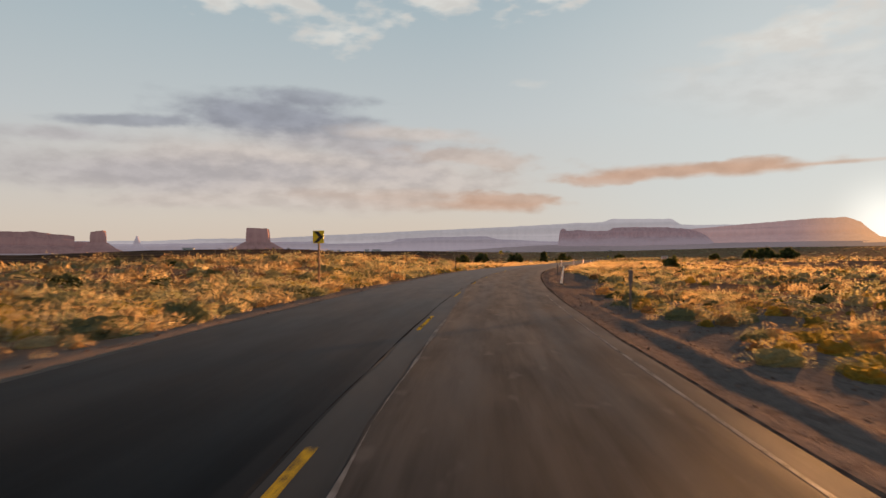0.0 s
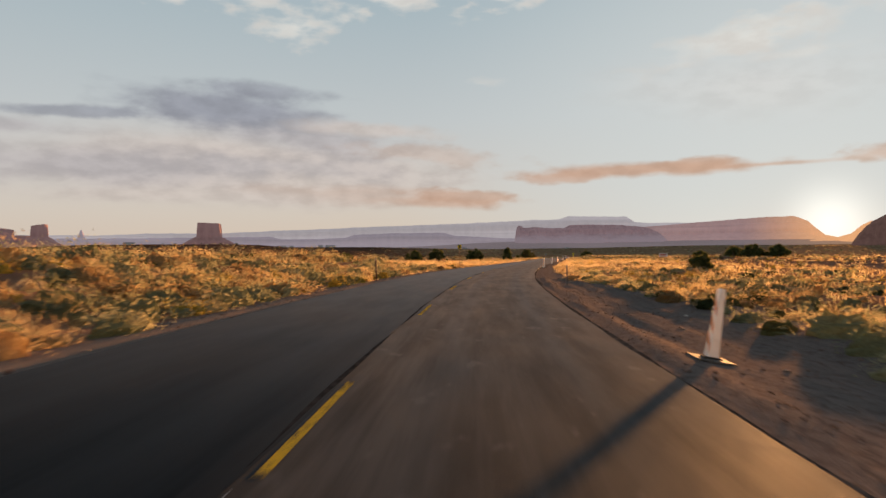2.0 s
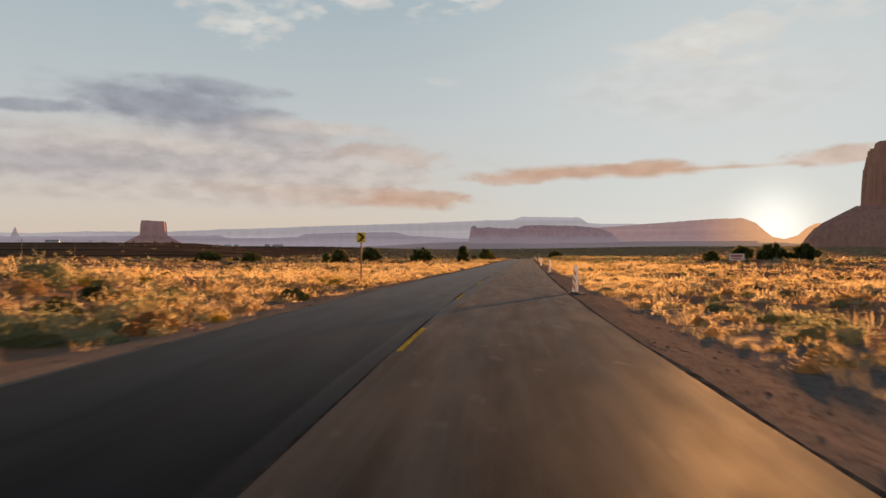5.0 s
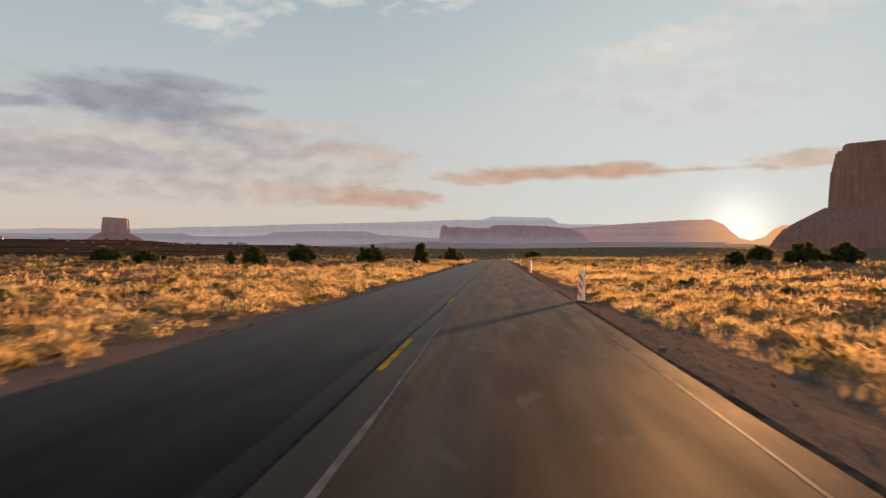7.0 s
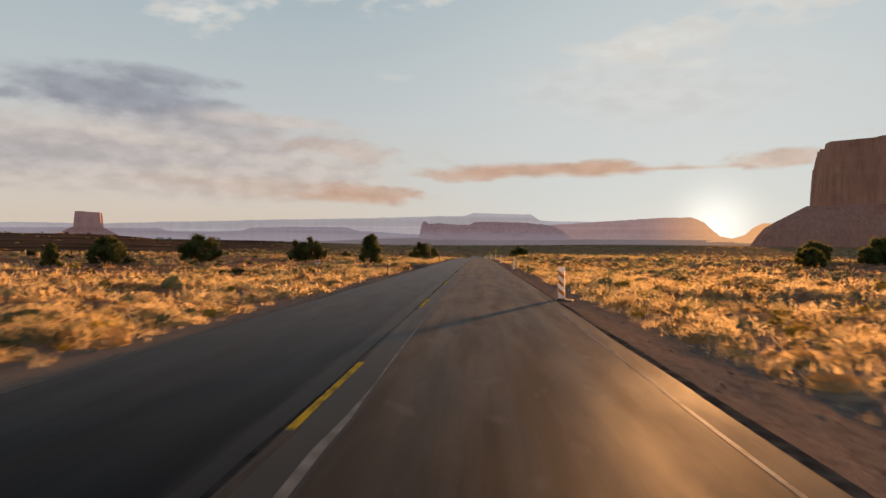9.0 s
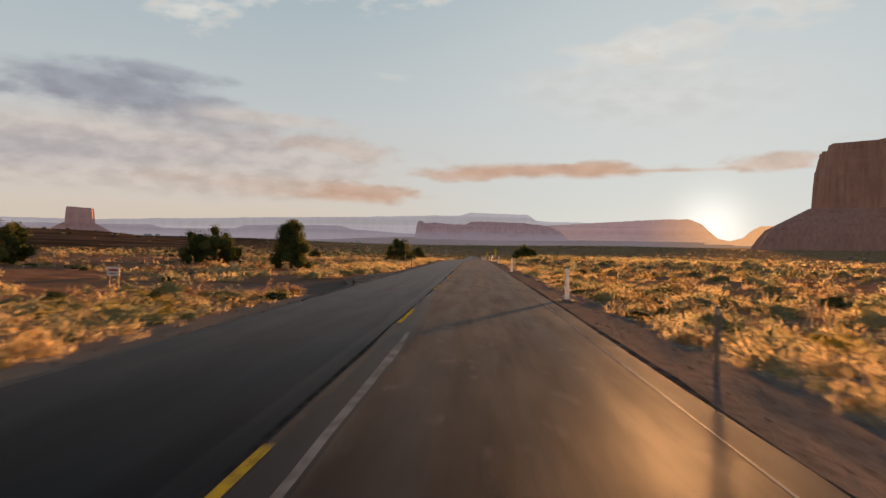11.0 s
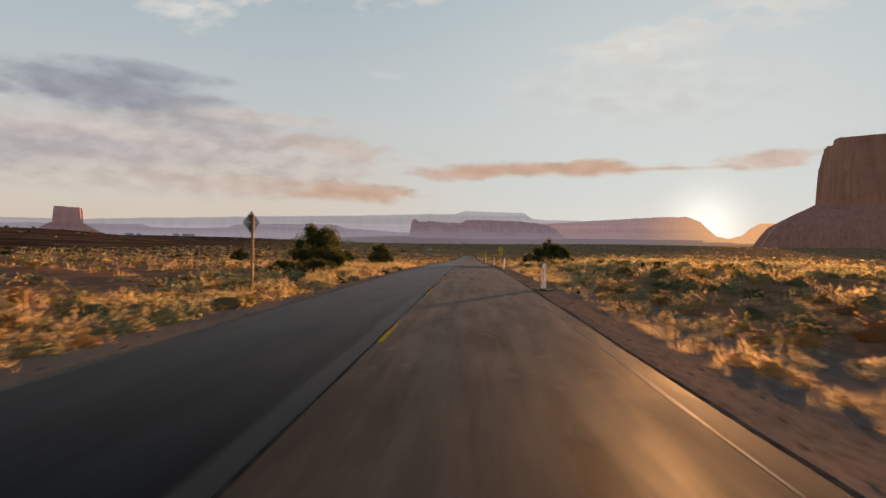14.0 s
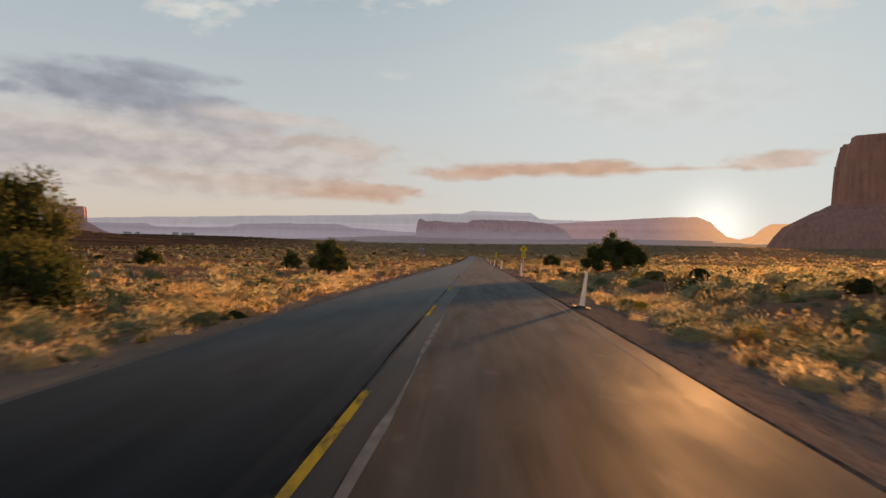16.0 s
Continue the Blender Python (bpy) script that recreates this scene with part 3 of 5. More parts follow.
def leafy(name, low, high, tip, through=0.45):
    """Leaves and stalks: they let part of the light through; each plant has a tint of its own."""
    m, q = shader(name)
    geo = q.node("ShaderNodeNewGeometry")
    tint = q.t.nodes.new("ShaderNodeAttribute")
    tint.attribute_name = "tint"
    p = q.node("ShaderNodeTexCoord").outputs["Object"]
    n = q.noise(p, 0.12, 2.0)
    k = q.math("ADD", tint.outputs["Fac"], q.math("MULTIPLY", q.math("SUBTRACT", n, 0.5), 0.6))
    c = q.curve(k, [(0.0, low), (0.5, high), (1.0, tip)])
    c = q.mix(q.math("MULTIPLY", geo.outputs["Random Per Island"], 0.26), c, tuple(x * 0.55 for x in high))
    twig = q.noise(p, 17.0, 3.0, 0.7)
    c = q.mix(q.math("MULTIPLY", q.ramp(twig, 0.58, 0.38), 0.4), c, tuple(x * 0.5 for x in low))
    n = q.node("ShaderNodeBump", Strength=0.5, Distance=0.05, Height=twig).outputs[0]
    d = q.node("ShaderNodeBsdfDiffuse", Color=c, Roughness=0.6, Normal=n)
    t = q.node("ShaderNodeBsdfTranslucent", Color=c, Normal=n)
    mix = q.node("ShaderNodeMixShader", Fac=through, i1=d.outputs[0], i2=t.outputs[0])
    q.t.links.new(mix.outputs[0], q.node("ShaderNodeOutputMaterial").inputs[0])
    return m


SAGE = leafy("sagebrush leaves", (0.22, 0.235, 0.13), (0.43, 0.43, 0.25), (0.64, 0.58, 0.36), 0.60)
RABBIT = leafy("rabbitbrush", (0.32, 0.27, 0.07), (0.56, 0.43, 0.10), (0.68, 0.51, 0.10), 0.58)
STRAW = leafy("dry grass", (0.50, 0.37, 0.19), (0.73, 0.57, 0.33), (0.84, 0.72, 0.46), 0.70)
RUST = leafy("dry red brown brush", (0.36, 0.23, 0.11), (0.59, 0.44, 0.23), (0.73, 0.555, 0.30), 0.64)
DARK = leafy("dark green scrub", (0.045, 0.055, 0.024), (0.10, 0.105, 0.042), (0.20, 0.18, 0.07), 0.4)
JUNIPER = leafy("juniper leaves", (0.055, 0.075, 0.028), (0.125, 0.14, 0.05), (0.23, 0.22, 0.08), 0.42)


def bark_mat():
    m, q = shader("juniper bark")
    p = q.node("ShaderNodeTexCoord").outputs["Object"]
    n = q.noise(p, 14.0, 5.0, 0.7)
    finish(q, q.mix(n, (0.06, 0.04, 0.03), (0.20, 0.15, 0.11)), 0.9, 0.0, n, 0.8, 0.02)
    return m


BARK = bark_mat()


def rock(name, low, high, band, scale=0.012, glow=None, glow_k=0.0, warm=None, relief=0.2, foot=None):
    """Sandstone in level beds with streaks down its cliffs."""
    m, q = shader(name)
    p = q.node("ShaderNodeTexCoord").outputs["Object"]
    s = q.node("ShaderNodeSeparateXYZ", Vector=p).outputs
    beds = q.noise(q.vec(q.math("MULTIPLY", s[0], 0.05), q.math("MULTIPLY", s[1], 0.05), q.math("MULTIPLY", s[2], 2.6)), scale * 1.6, 5.0, 0.6)
    run = q.noise(q.vec(s[0], s[1], q.math("MULTIPLY", s[2], 0.10)), scale * 4, 5.0, 0.65)
    blot = q.noise(p, scale, 4.0)
    c = q.mix(q.ramp(run, 0.3, 0.7), low, high)
    c = q.mix(q.math("MULTIPLY", q.ramp(beds, 0.42, 0.62), 0.6), c, band)
    c = q.mix(q.math("MULTIPLY", q.ramp(blot, 0.4, 0.7), 0.35), c, tuple(x * 0.7 for x in low))
    if foot:
        # haze over the talus below the cliffs, painted in as a paler colour
        low_k = q.ramp(q.math("ADD", s[2], q.math("MULTIPLY", q.math("SUBTRACT", blot, 0.5), 50.0)), foot[2], foot[1])
        c = q.mix(q.math("MULTIPLY", low_k, 0.8), c, foot[0])
    b = q.node("ShaderNodeBsdfPrincipled", Base_Color=c, Roughness=0.95)
    q.set(b.inputs["Specular IOR Level"], 0.1)
    n = q.node("ShaderNodeBump", Strength=relief, Distance=4.0, Height=q.math("ADD", run, q.math("MULTIPLY", beds, 0.6)))
    q.set(b.inputs["Normal"], n.outputs[0])
    # emission stands in for the haze of distance
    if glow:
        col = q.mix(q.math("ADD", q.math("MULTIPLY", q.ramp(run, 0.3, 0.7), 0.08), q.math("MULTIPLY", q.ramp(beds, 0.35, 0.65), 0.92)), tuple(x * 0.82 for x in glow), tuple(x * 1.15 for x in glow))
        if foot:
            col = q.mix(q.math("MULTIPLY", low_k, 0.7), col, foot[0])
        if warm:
            # the sun's orange glow, painted into the emission towards its azimuth
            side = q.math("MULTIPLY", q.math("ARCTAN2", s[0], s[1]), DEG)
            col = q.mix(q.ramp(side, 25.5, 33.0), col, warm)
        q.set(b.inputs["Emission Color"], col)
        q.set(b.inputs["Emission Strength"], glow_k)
    q.t.links.new(b.outputs[0], q.node("ShaderNodeOutputMaterial").inputs[0])
    return m


# faint emission here imitates haze in front of the great butte
SANDSTONE = rock("hazy red sandstone", (0.22, 0.115, 0.085), (0.42, 0.24, 0.17), (0.33, 0.18, 0.135), 0.016, (0.22, 0.110, 0.080), 0.10, None, 0.7)
SCREE = rock("hazy red scree", (0.20, 0.11, 0.09), (0.32, 0.19, 0.15), (0.26, 0.15, 0.12), 0.03, (0.22, 0.115, 0.10), 0.12, None, 0.35)
# hazy distance: the haze is put into each rock as emission
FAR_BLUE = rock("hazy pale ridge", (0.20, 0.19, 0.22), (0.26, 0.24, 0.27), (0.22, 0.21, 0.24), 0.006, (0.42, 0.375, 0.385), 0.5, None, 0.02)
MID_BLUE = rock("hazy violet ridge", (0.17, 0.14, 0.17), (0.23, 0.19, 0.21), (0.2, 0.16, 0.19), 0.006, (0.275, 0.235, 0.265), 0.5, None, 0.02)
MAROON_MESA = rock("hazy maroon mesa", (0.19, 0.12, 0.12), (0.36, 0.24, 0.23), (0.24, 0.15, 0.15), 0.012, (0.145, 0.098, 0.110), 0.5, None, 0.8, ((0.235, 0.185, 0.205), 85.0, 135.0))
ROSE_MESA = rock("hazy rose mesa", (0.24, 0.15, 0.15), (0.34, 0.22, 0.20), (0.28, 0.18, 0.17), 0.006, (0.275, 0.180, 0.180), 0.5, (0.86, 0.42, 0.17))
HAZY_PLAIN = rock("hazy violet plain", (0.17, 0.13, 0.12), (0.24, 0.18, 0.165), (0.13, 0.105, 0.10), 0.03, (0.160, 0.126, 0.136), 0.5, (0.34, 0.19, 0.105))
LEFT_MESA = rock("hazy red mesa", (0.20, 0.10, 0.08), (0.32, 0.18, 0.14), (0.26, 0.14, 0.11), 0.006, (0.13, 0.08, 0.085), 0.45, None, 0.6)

GALV = plain("galvanised steel", (0.42, 0.42, 0.42), 0.45, 0.8, 0.3)
ALU = plain("bare aluminium", (0.36, 0.37, 0.38), 0.42, 0.75, 0.2)
WOOD = plain("weathered wood", (0.36, 0.22, 0.13), 0.85, 0.0, 0.5, 12.0)
DEAD_WOOD = plain("bleached dead wood", (0.58, 0.47, 0.36), 0.8, 0.0, 0.4, 14.0)
BROWN_POST = plain("rusty steel post", (0.13, 0.075, 0.05), 0.75, 0.2, 0.4)
GREY_POST = plain("grey steel post", (0.24, 0.20, 0.17), 0.7, 0.3, 0.4)
SIGN_YELLOW = plain("yellow sign sheeting", (0.95, 0.66, 0.015), 0.4, 0.0, 0.06, 5.0, dirty=0.08)
SIGN_BLACK = plain("black sign sheeting", (0.012, 0.012, 0.013), 0.45, 0.0, 0.1)
SIGN_WHITE = plain("white sign sheeting", (0.75, 0.73, 0.70), 0.45, 0.0, 0.1, dirty=0.15)
SIGN_RED = plain("red lettering", (0.45, 0.05, 0.04), 0.5)


def plastic(name, colour):
    """Thin translucent plastic that glows a little when the sun stands behind it."""
    m, q = shader(name)
    p = q.node("ShaderNodeTexCoord").outputs["Object"]
    n = q.noise(p, 6.0, 5.0)
    c = q.mix(q.ramp(n, 0.45, 0.8, 0.0, 0.3), colour, tuple(x * 0.55 for x in colour))
    b = q.node("ShaderNodeBsdfPrincipled", Base_Color=c, Roughness=0.4)
    t = q.node("ShaderNodeBsdfTranslucent", Color=c)
    mix = q.node("ShaderNodeMixShader", Fac=0.28, i1=b.outputs[0], i2=t.outputs[0])
    q.t.links.new(mix.outputs[0], q.node("ShaderNodeOutputMaterial").inputs[0])
    return m


PANEL_WHITE = plastic("white plastic", (0.93, 0.93, 0.92))
PANEL_ORANGE = plastic("orange stripe sheeting", (0.86, 0.29, 0.045))
RUBBER = plain("dusty rubber", (0.05, 0.043, 0.038), 0.85, 0.0, 0.4, dirt=(0.36, 0.26, 0.19), dirty=0.8)
STONE = plain("pale stone", (0.36, 0.28, 0.22), 0.9, 0.0, 0.5, 20.0)
CLOD = matte("clods", (0.14, 0.085, 0.065), (0.34, 0.21, 0.15), 3.0)
LITTER = plain("pale litter", (0.62, 0.56, 0.50), 0.6, 0.0, 0.3)
WALL_PAINT = plain("white painted siding", (0.84, 0.83, 0.81), 0.7)
ROOF = plain("dull metal roof", (0.30, 0.26, 0.24), 0.6)
GLASS = plain("dark window glass", (0.03, 0.035, 0.04), 0.15, dirty=0.0)

# ---- ground and road ----
S_NEAR = np.concatenate([[-3000, -1800, -900, -400, -180, -80, -40], np.arange(-20, 480, 1.25)])
S_FAR = 480 + 1.25 * np.cumsum(1.07 ** np.arange(0, 85))
S_ALL = np.concatenate([S_NEAR, S_FAR[S_FAR < 5200]])
WIDE = np.array([4.1, 4.25, 4.5, 4.8, 5.2, 5.6, 6.1, 6.6, 7.2, 7.8, 8.5, 9.3, 10.2, 11.2, 12.4, 13.8, 15.4, 17.2, 19.5, 22, 25, 28.5, 32.5, 37, 43, 50, 59, 70, 84, 100, 120, 145, 180, 230, 300, 400, 540, 720, 960, 1300, 1750, 2350, 3150, 4000, 4900])
O_ALL = np.concatenate([-WIDE[::-1], [-3.85, -3.68, -3.5, -2, 0, 2, 3.9, 4.02], np.arange(4.1, 8.4, 0.2), WIDE[WIDE > 8.45]])
ground = put("ground", sheet("ground", S_ALL, O_ALL, ground_z), GROUND, label="red desert ground with gravel shoulders", category="ground", kind="structure")

S_ROAD = np.concatenate([np.arange(-40, 480, 1.0), 480 + np.cumsum(1.0 * 1.04 ** np.arange(0, 95))])


def strip(name, o_left, o_right, lift, material, parent, label="", wob_l=0.0, wob_r=0.0, skirt=0.0, cols=4, s_list=S_ROAD, seed=11, middle=False):
    """A band of the road between two offsets; its edges may wander, and may end in a short skirt down."""
    ss = np.asarray(s_list, float)
    wl = wob_l * (lattice(ss / 3.1, ss * 0 + 1, seed) - 0.5) * 2 + wob_l * 0.6 * (lattice(ss / 0.9, ss * 0 + 2, seed) - 0.5)
    wr = wob_r * (lattice(ss / 3.7, ss * 0 + 3, seed) - 0.5) * 2 + wob_r * 0.6 * (lattice(ss / 0.8, ss * 0 + 4, seed) - 0.5)
    a, b = o_left + wl, o_right + wr
    k = np.linspace(0, 1, cols)
    O = a[:, None] * (1 - k) + b[:, None] * k
    if middle:
        O = np.sort(np.concatenate([O, np.zeros((len(ss), 1))], 1), 1)
    lifts = np.full(O.shape[1], lift)
    if skirt:
        O = np.concatenate([a[:, None] - 0.03, O, b[:, None] + 0.03], 1)
        lifts = np.concatenate([[lift - skirt], lifts, [lift - skirt]])
    S = np.repeat(ss[:, None], O.shape[1], 1)
    return put(name, warped_sheet(name, S, O, lambda u, v: road_z(u, v) + lifts[None, :], smooth=False), material, parent, label)


road = strip("road", -3.55, 4.0, 0.0, OLD_ASPHALT, None, "two lane desert road of worn grey brown asphalt", 0.03, 0.035, 0.12, 9, middle=True)
tagged(road, category="road", kind="structure")
SEAM = -0.13 + 0.075 * ease(100, 140, S_ROAD)
strip("overlay", -3.6, SEAM, 0.002, NEW_ASPHALT, road, "fresh dark asphalt overlay on one lane", 0.03, 0.045, 0.0, 6, seed=21)
for a, b in ((-40, 66), (128, 263), (338, 390)):
    ss = np.arange(a, b, 1.0)
    strip("joint_strip", -0.12 + 0.075 * ease(100, 140, ss), -0.10 + 0.075 * ease(100, 140, ss) + 0.43 * ease(0, 14, ss - a) * ease(0, 14, b - ss), 0.003, JOINT_ASPHALT, road, "darker joint strip along the centre", 0.045, 0.05, 0.0, 3, ss, 31)
for a, b in ((0, 50), (140, 248), (339, 390)):
    strip("sealed_joint", 0.335, 0.37, 0.0045, SEAL, road, "pale sealed joint", 0.05, 0.05, 0.0, 2, np.arange(a, b, 1.0), 31)
for k, (a, b) in ((1, (256, 284)), (1, (318, 344))):
    strip("sealant_line", -0.01, 0.035, 0.0042, SEAL, road, "", 0.03, 0.03, 0.0, 2, np.arange(a, b, 1.0), 41 + k)
# narrow brown strip just outside the right edge of the asphalt
strip("edge_strip", 3.95, 4.11, -0.006, EDGE_BROWN, road, "brown strip along the asphalt edge", 0.01, 0.06, 0.09, 3, seed=71)
strip("tar_edge", SEAM - 0.035, SEAM - 0.008, 0.0035, TAR, road, "dark tar line", 0.03, 0.03, 0.0, 2, seed=31)
ss = np.arange(256.0, 291.0, 0.5)
strip("apron", -3.58 - 1.75 * ease(262, 276, ss) * (1 - ease(277, 287, ss)), -3.56, -0.004, APRON, road, "dusty paved apron at the mouth of the dirt track", 0.10, 0.0, 0.08, 5, ss, 81)
strip("apron_gravel", -3.86 - 1.95 * ease(262, 276, ss) * (1 - ease(277, 287, ss)), -3.60 - 1.75 * ease(262, 276, ss) * (1 - ease(277, 287, ss)), -0.016, PALE_GRAVEL, road, "pale gravel rim of the apron", 0.08, 0.05, 0.05, 3, ss, 83)
for a, b in ((20, 58), (150, 322), (352, 373)):
    strip("edge_line", 3.61, 3.66, 0.002, WHITE_LINE, road, "worn white edge line", 0.016, 0.016, 0.0, 2, np.arange(a, b, 1.0), 51)
strip("edge_line", 3.61, 3.66, 0.002, WHITE_LINE, road, "worn white edge line", 0.016, 0.016, 0.0, 2, np.arange(420, 700, 2.0), 51)
for k in range(-3, 52):
    s0 = 28.9 + 12.205 * k
    strip("centre_dash", -0.046, 0.040, 0.0055, YELLOW_LINE, road, "", 0.008, 0.008, 0.0, 2, np.linspace(s0 - 0.2, s0 + 3.2, 5), 61 + k)
for s0, o0, ln, wd in ((336.0, 1.49, 1.9, 0.20),):
    u = np.linspace(-1, 1, 29)
    ss = s0 + (u + 1) * ln / 2
    half = wd / 2 * np.sqrt(np.maximum(1 - u * u, 0)) + 0.004
    strip("oil_stain", o0 - half * (0.2 + 1.3 * lattice(ss * 5.3, ss * 0, 5)), o0 + half * (0.2 + 1.3 * lattice(ss * 4.7, ss * 0, 6)), 0.003, STAIN, road, "faint dark oil stain", 0.0, 0.0, 0.0, 3, ss, int(s0))

# ---- distance ----
def polar(azimuth, r):
    return r * math.sin(radians(azimuth)), r * math.cos(radians(azimuth))


def ridge(name, r, a0, a1, tops, foot, material, label, cliff=0.5, step=0.12, rough=0.06, seed=1, deep=160, spread=1.0, jagged=1.0):
    """A long mesa: flat top, cliff and a scree slope below; tops are (azimuth, elevation) in degrees."""
    n = int((a1 - a0) / step) + 1
    azs = np.linspace(a0, a1, n)
    top = np.interp(azs, [t[0] for t in tops], [t[1] for t in tops])
    top = top + rough * (lattice(azs / 0.9, azs * 0, seed) - 0.5) + rough * 0.5 * (lattice(azs / 0.25, azs * 0 + 5, seed) - 0.5)
    verts, faces = [], []
    for i, a in enumerate(azs):
        jag = jagged * (26 * (lattice(a / 0.35, 3.3, seed) - 0.5) + 40 * (lattice(a / 1.5, 7.7, seed) - 0.5))
        z_t = r * math.tan(radians(top[i]))
        z_f = r * math.tan(radians(foot))
        z_c = z_f + (z_t - z_f) * cliff
        for rr, z in ((r - 190 * spread + jag, z_f - 60), (r - 120 * spread + jag, z_f + (z_c - z_f) * 0.30), (r - 42 * spread + jag * 1.1, z_c), (r - 32 + jag * 1.2, z_c + (z_t - z_c) * 0.55), (r - 18 + jag * 1.2, z_c + (z_t - z_c) * 0.62), (r + jag, z_t), (r + deep, z_t), (r + deep + 40, z_f - 60)):
            x, y = polar(a, rr)
            verts.append((x, y, z))
    m = 8
    for i in range(n - 1):
        for j in range(m - 1):
            faces.append((i * m + j, (i + 1) * m + j, (i + 1) * m + j + 1, i * m + j + 1))
    return put(name, mesh_from(name, verts, faces, jagged < 0.5), material, None, label, "ridge", kind="structure")


# a gap near azimuth 32, added to three ridges, imitates glare from the sun
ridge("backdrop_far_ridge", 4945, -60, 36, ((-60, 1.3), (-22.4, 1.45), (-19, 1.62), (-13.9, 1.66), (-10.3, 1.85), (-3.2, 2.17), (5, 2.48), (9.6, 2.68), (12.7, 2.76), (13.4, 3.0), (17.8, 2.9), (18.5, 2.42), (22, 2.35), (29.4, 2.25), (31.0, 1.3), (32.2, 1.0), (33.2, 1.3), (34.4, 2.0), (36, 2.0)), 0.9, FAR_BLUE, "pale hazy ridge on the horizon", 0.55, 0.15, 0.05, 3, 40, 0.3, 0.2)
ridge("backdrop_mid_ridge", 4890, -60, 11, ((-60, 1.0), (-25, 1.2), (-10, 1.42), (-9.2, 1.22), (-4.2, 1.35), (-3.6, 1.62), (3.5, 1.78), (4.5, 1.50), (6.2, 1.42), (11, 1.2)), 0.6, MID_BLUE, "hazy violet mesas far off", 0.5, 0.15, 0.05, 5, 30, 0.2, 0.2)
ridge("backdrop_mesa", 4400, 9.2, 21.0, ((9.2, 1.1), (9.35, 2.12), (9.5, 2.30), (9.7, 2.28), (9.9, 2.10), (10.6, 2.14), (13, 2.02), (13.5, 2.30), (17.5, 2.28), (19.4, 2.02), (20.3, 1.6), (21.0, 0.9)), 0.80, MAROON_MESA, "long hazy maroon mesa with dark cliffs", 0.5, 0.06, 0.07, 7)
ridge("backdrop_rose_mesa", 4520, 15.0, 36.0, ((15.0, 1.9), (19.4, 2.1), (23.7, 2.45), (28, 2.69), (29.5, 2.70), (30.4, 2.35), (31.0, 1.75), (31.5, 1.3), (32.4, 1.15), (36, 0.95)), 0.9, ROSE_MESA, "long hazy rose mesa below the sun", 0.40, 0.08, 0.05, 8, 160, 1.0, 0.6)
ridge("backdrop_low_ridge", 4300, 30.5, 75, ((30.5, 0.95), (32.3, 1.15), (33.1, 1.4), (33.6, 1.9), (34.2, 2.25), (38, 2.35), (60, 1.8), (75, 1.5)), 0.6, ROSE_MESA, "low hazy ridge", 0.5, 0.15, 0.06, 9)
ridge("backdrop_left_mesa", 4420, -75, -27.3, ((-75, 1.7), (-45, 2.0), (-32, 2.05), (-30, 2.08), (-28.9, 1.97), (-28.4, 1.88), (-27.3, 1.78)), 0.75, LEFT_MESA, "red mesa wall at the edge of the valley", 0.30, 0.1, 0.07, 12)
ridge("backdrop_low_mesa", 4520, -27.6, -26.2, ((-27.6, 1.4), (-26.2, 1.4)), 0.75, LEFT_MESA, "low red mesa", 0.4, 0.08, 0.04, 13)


def far_plain():
    """The last stretch of the plain before the mesas, pale with haze painted as emission."""
    azs = np.linspace(-78, 78, 157)
    verts, faces = [], []
    rings = ((3300, -0.3), (3700, 0.35), (3950, 0.62), (4120, 0.88), (4260, 1.10), (4380, 1.22))
    for a in azs:
        for k, (r, e) in enumerate(rings):
            e2 = e + 0.10 * (lattice(a / 5.0, k * 1.7, 17) - 0.5) + 0.04 * (lattice(a / 1.1, k * 2.3, 18) - 0.5)
            e2 = e2 * (0.48 + 0.36 * float(ease(-2, 10, a)))
            x, y = polar(a, r)
            verts.append((x, y, r * math.tan(radians(e2))))
    m = len(rings)
    for i in range(len(azs) - 1):
        for j in range(m - 1):
            faces.append((i * m + j, (i + 1) * m + j, (i + 1) * m + j + 1, i * m + j + 1))
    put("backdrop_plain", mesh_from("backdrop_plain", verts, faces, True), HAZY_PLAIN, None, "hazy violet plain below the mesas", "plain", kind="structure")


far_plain()


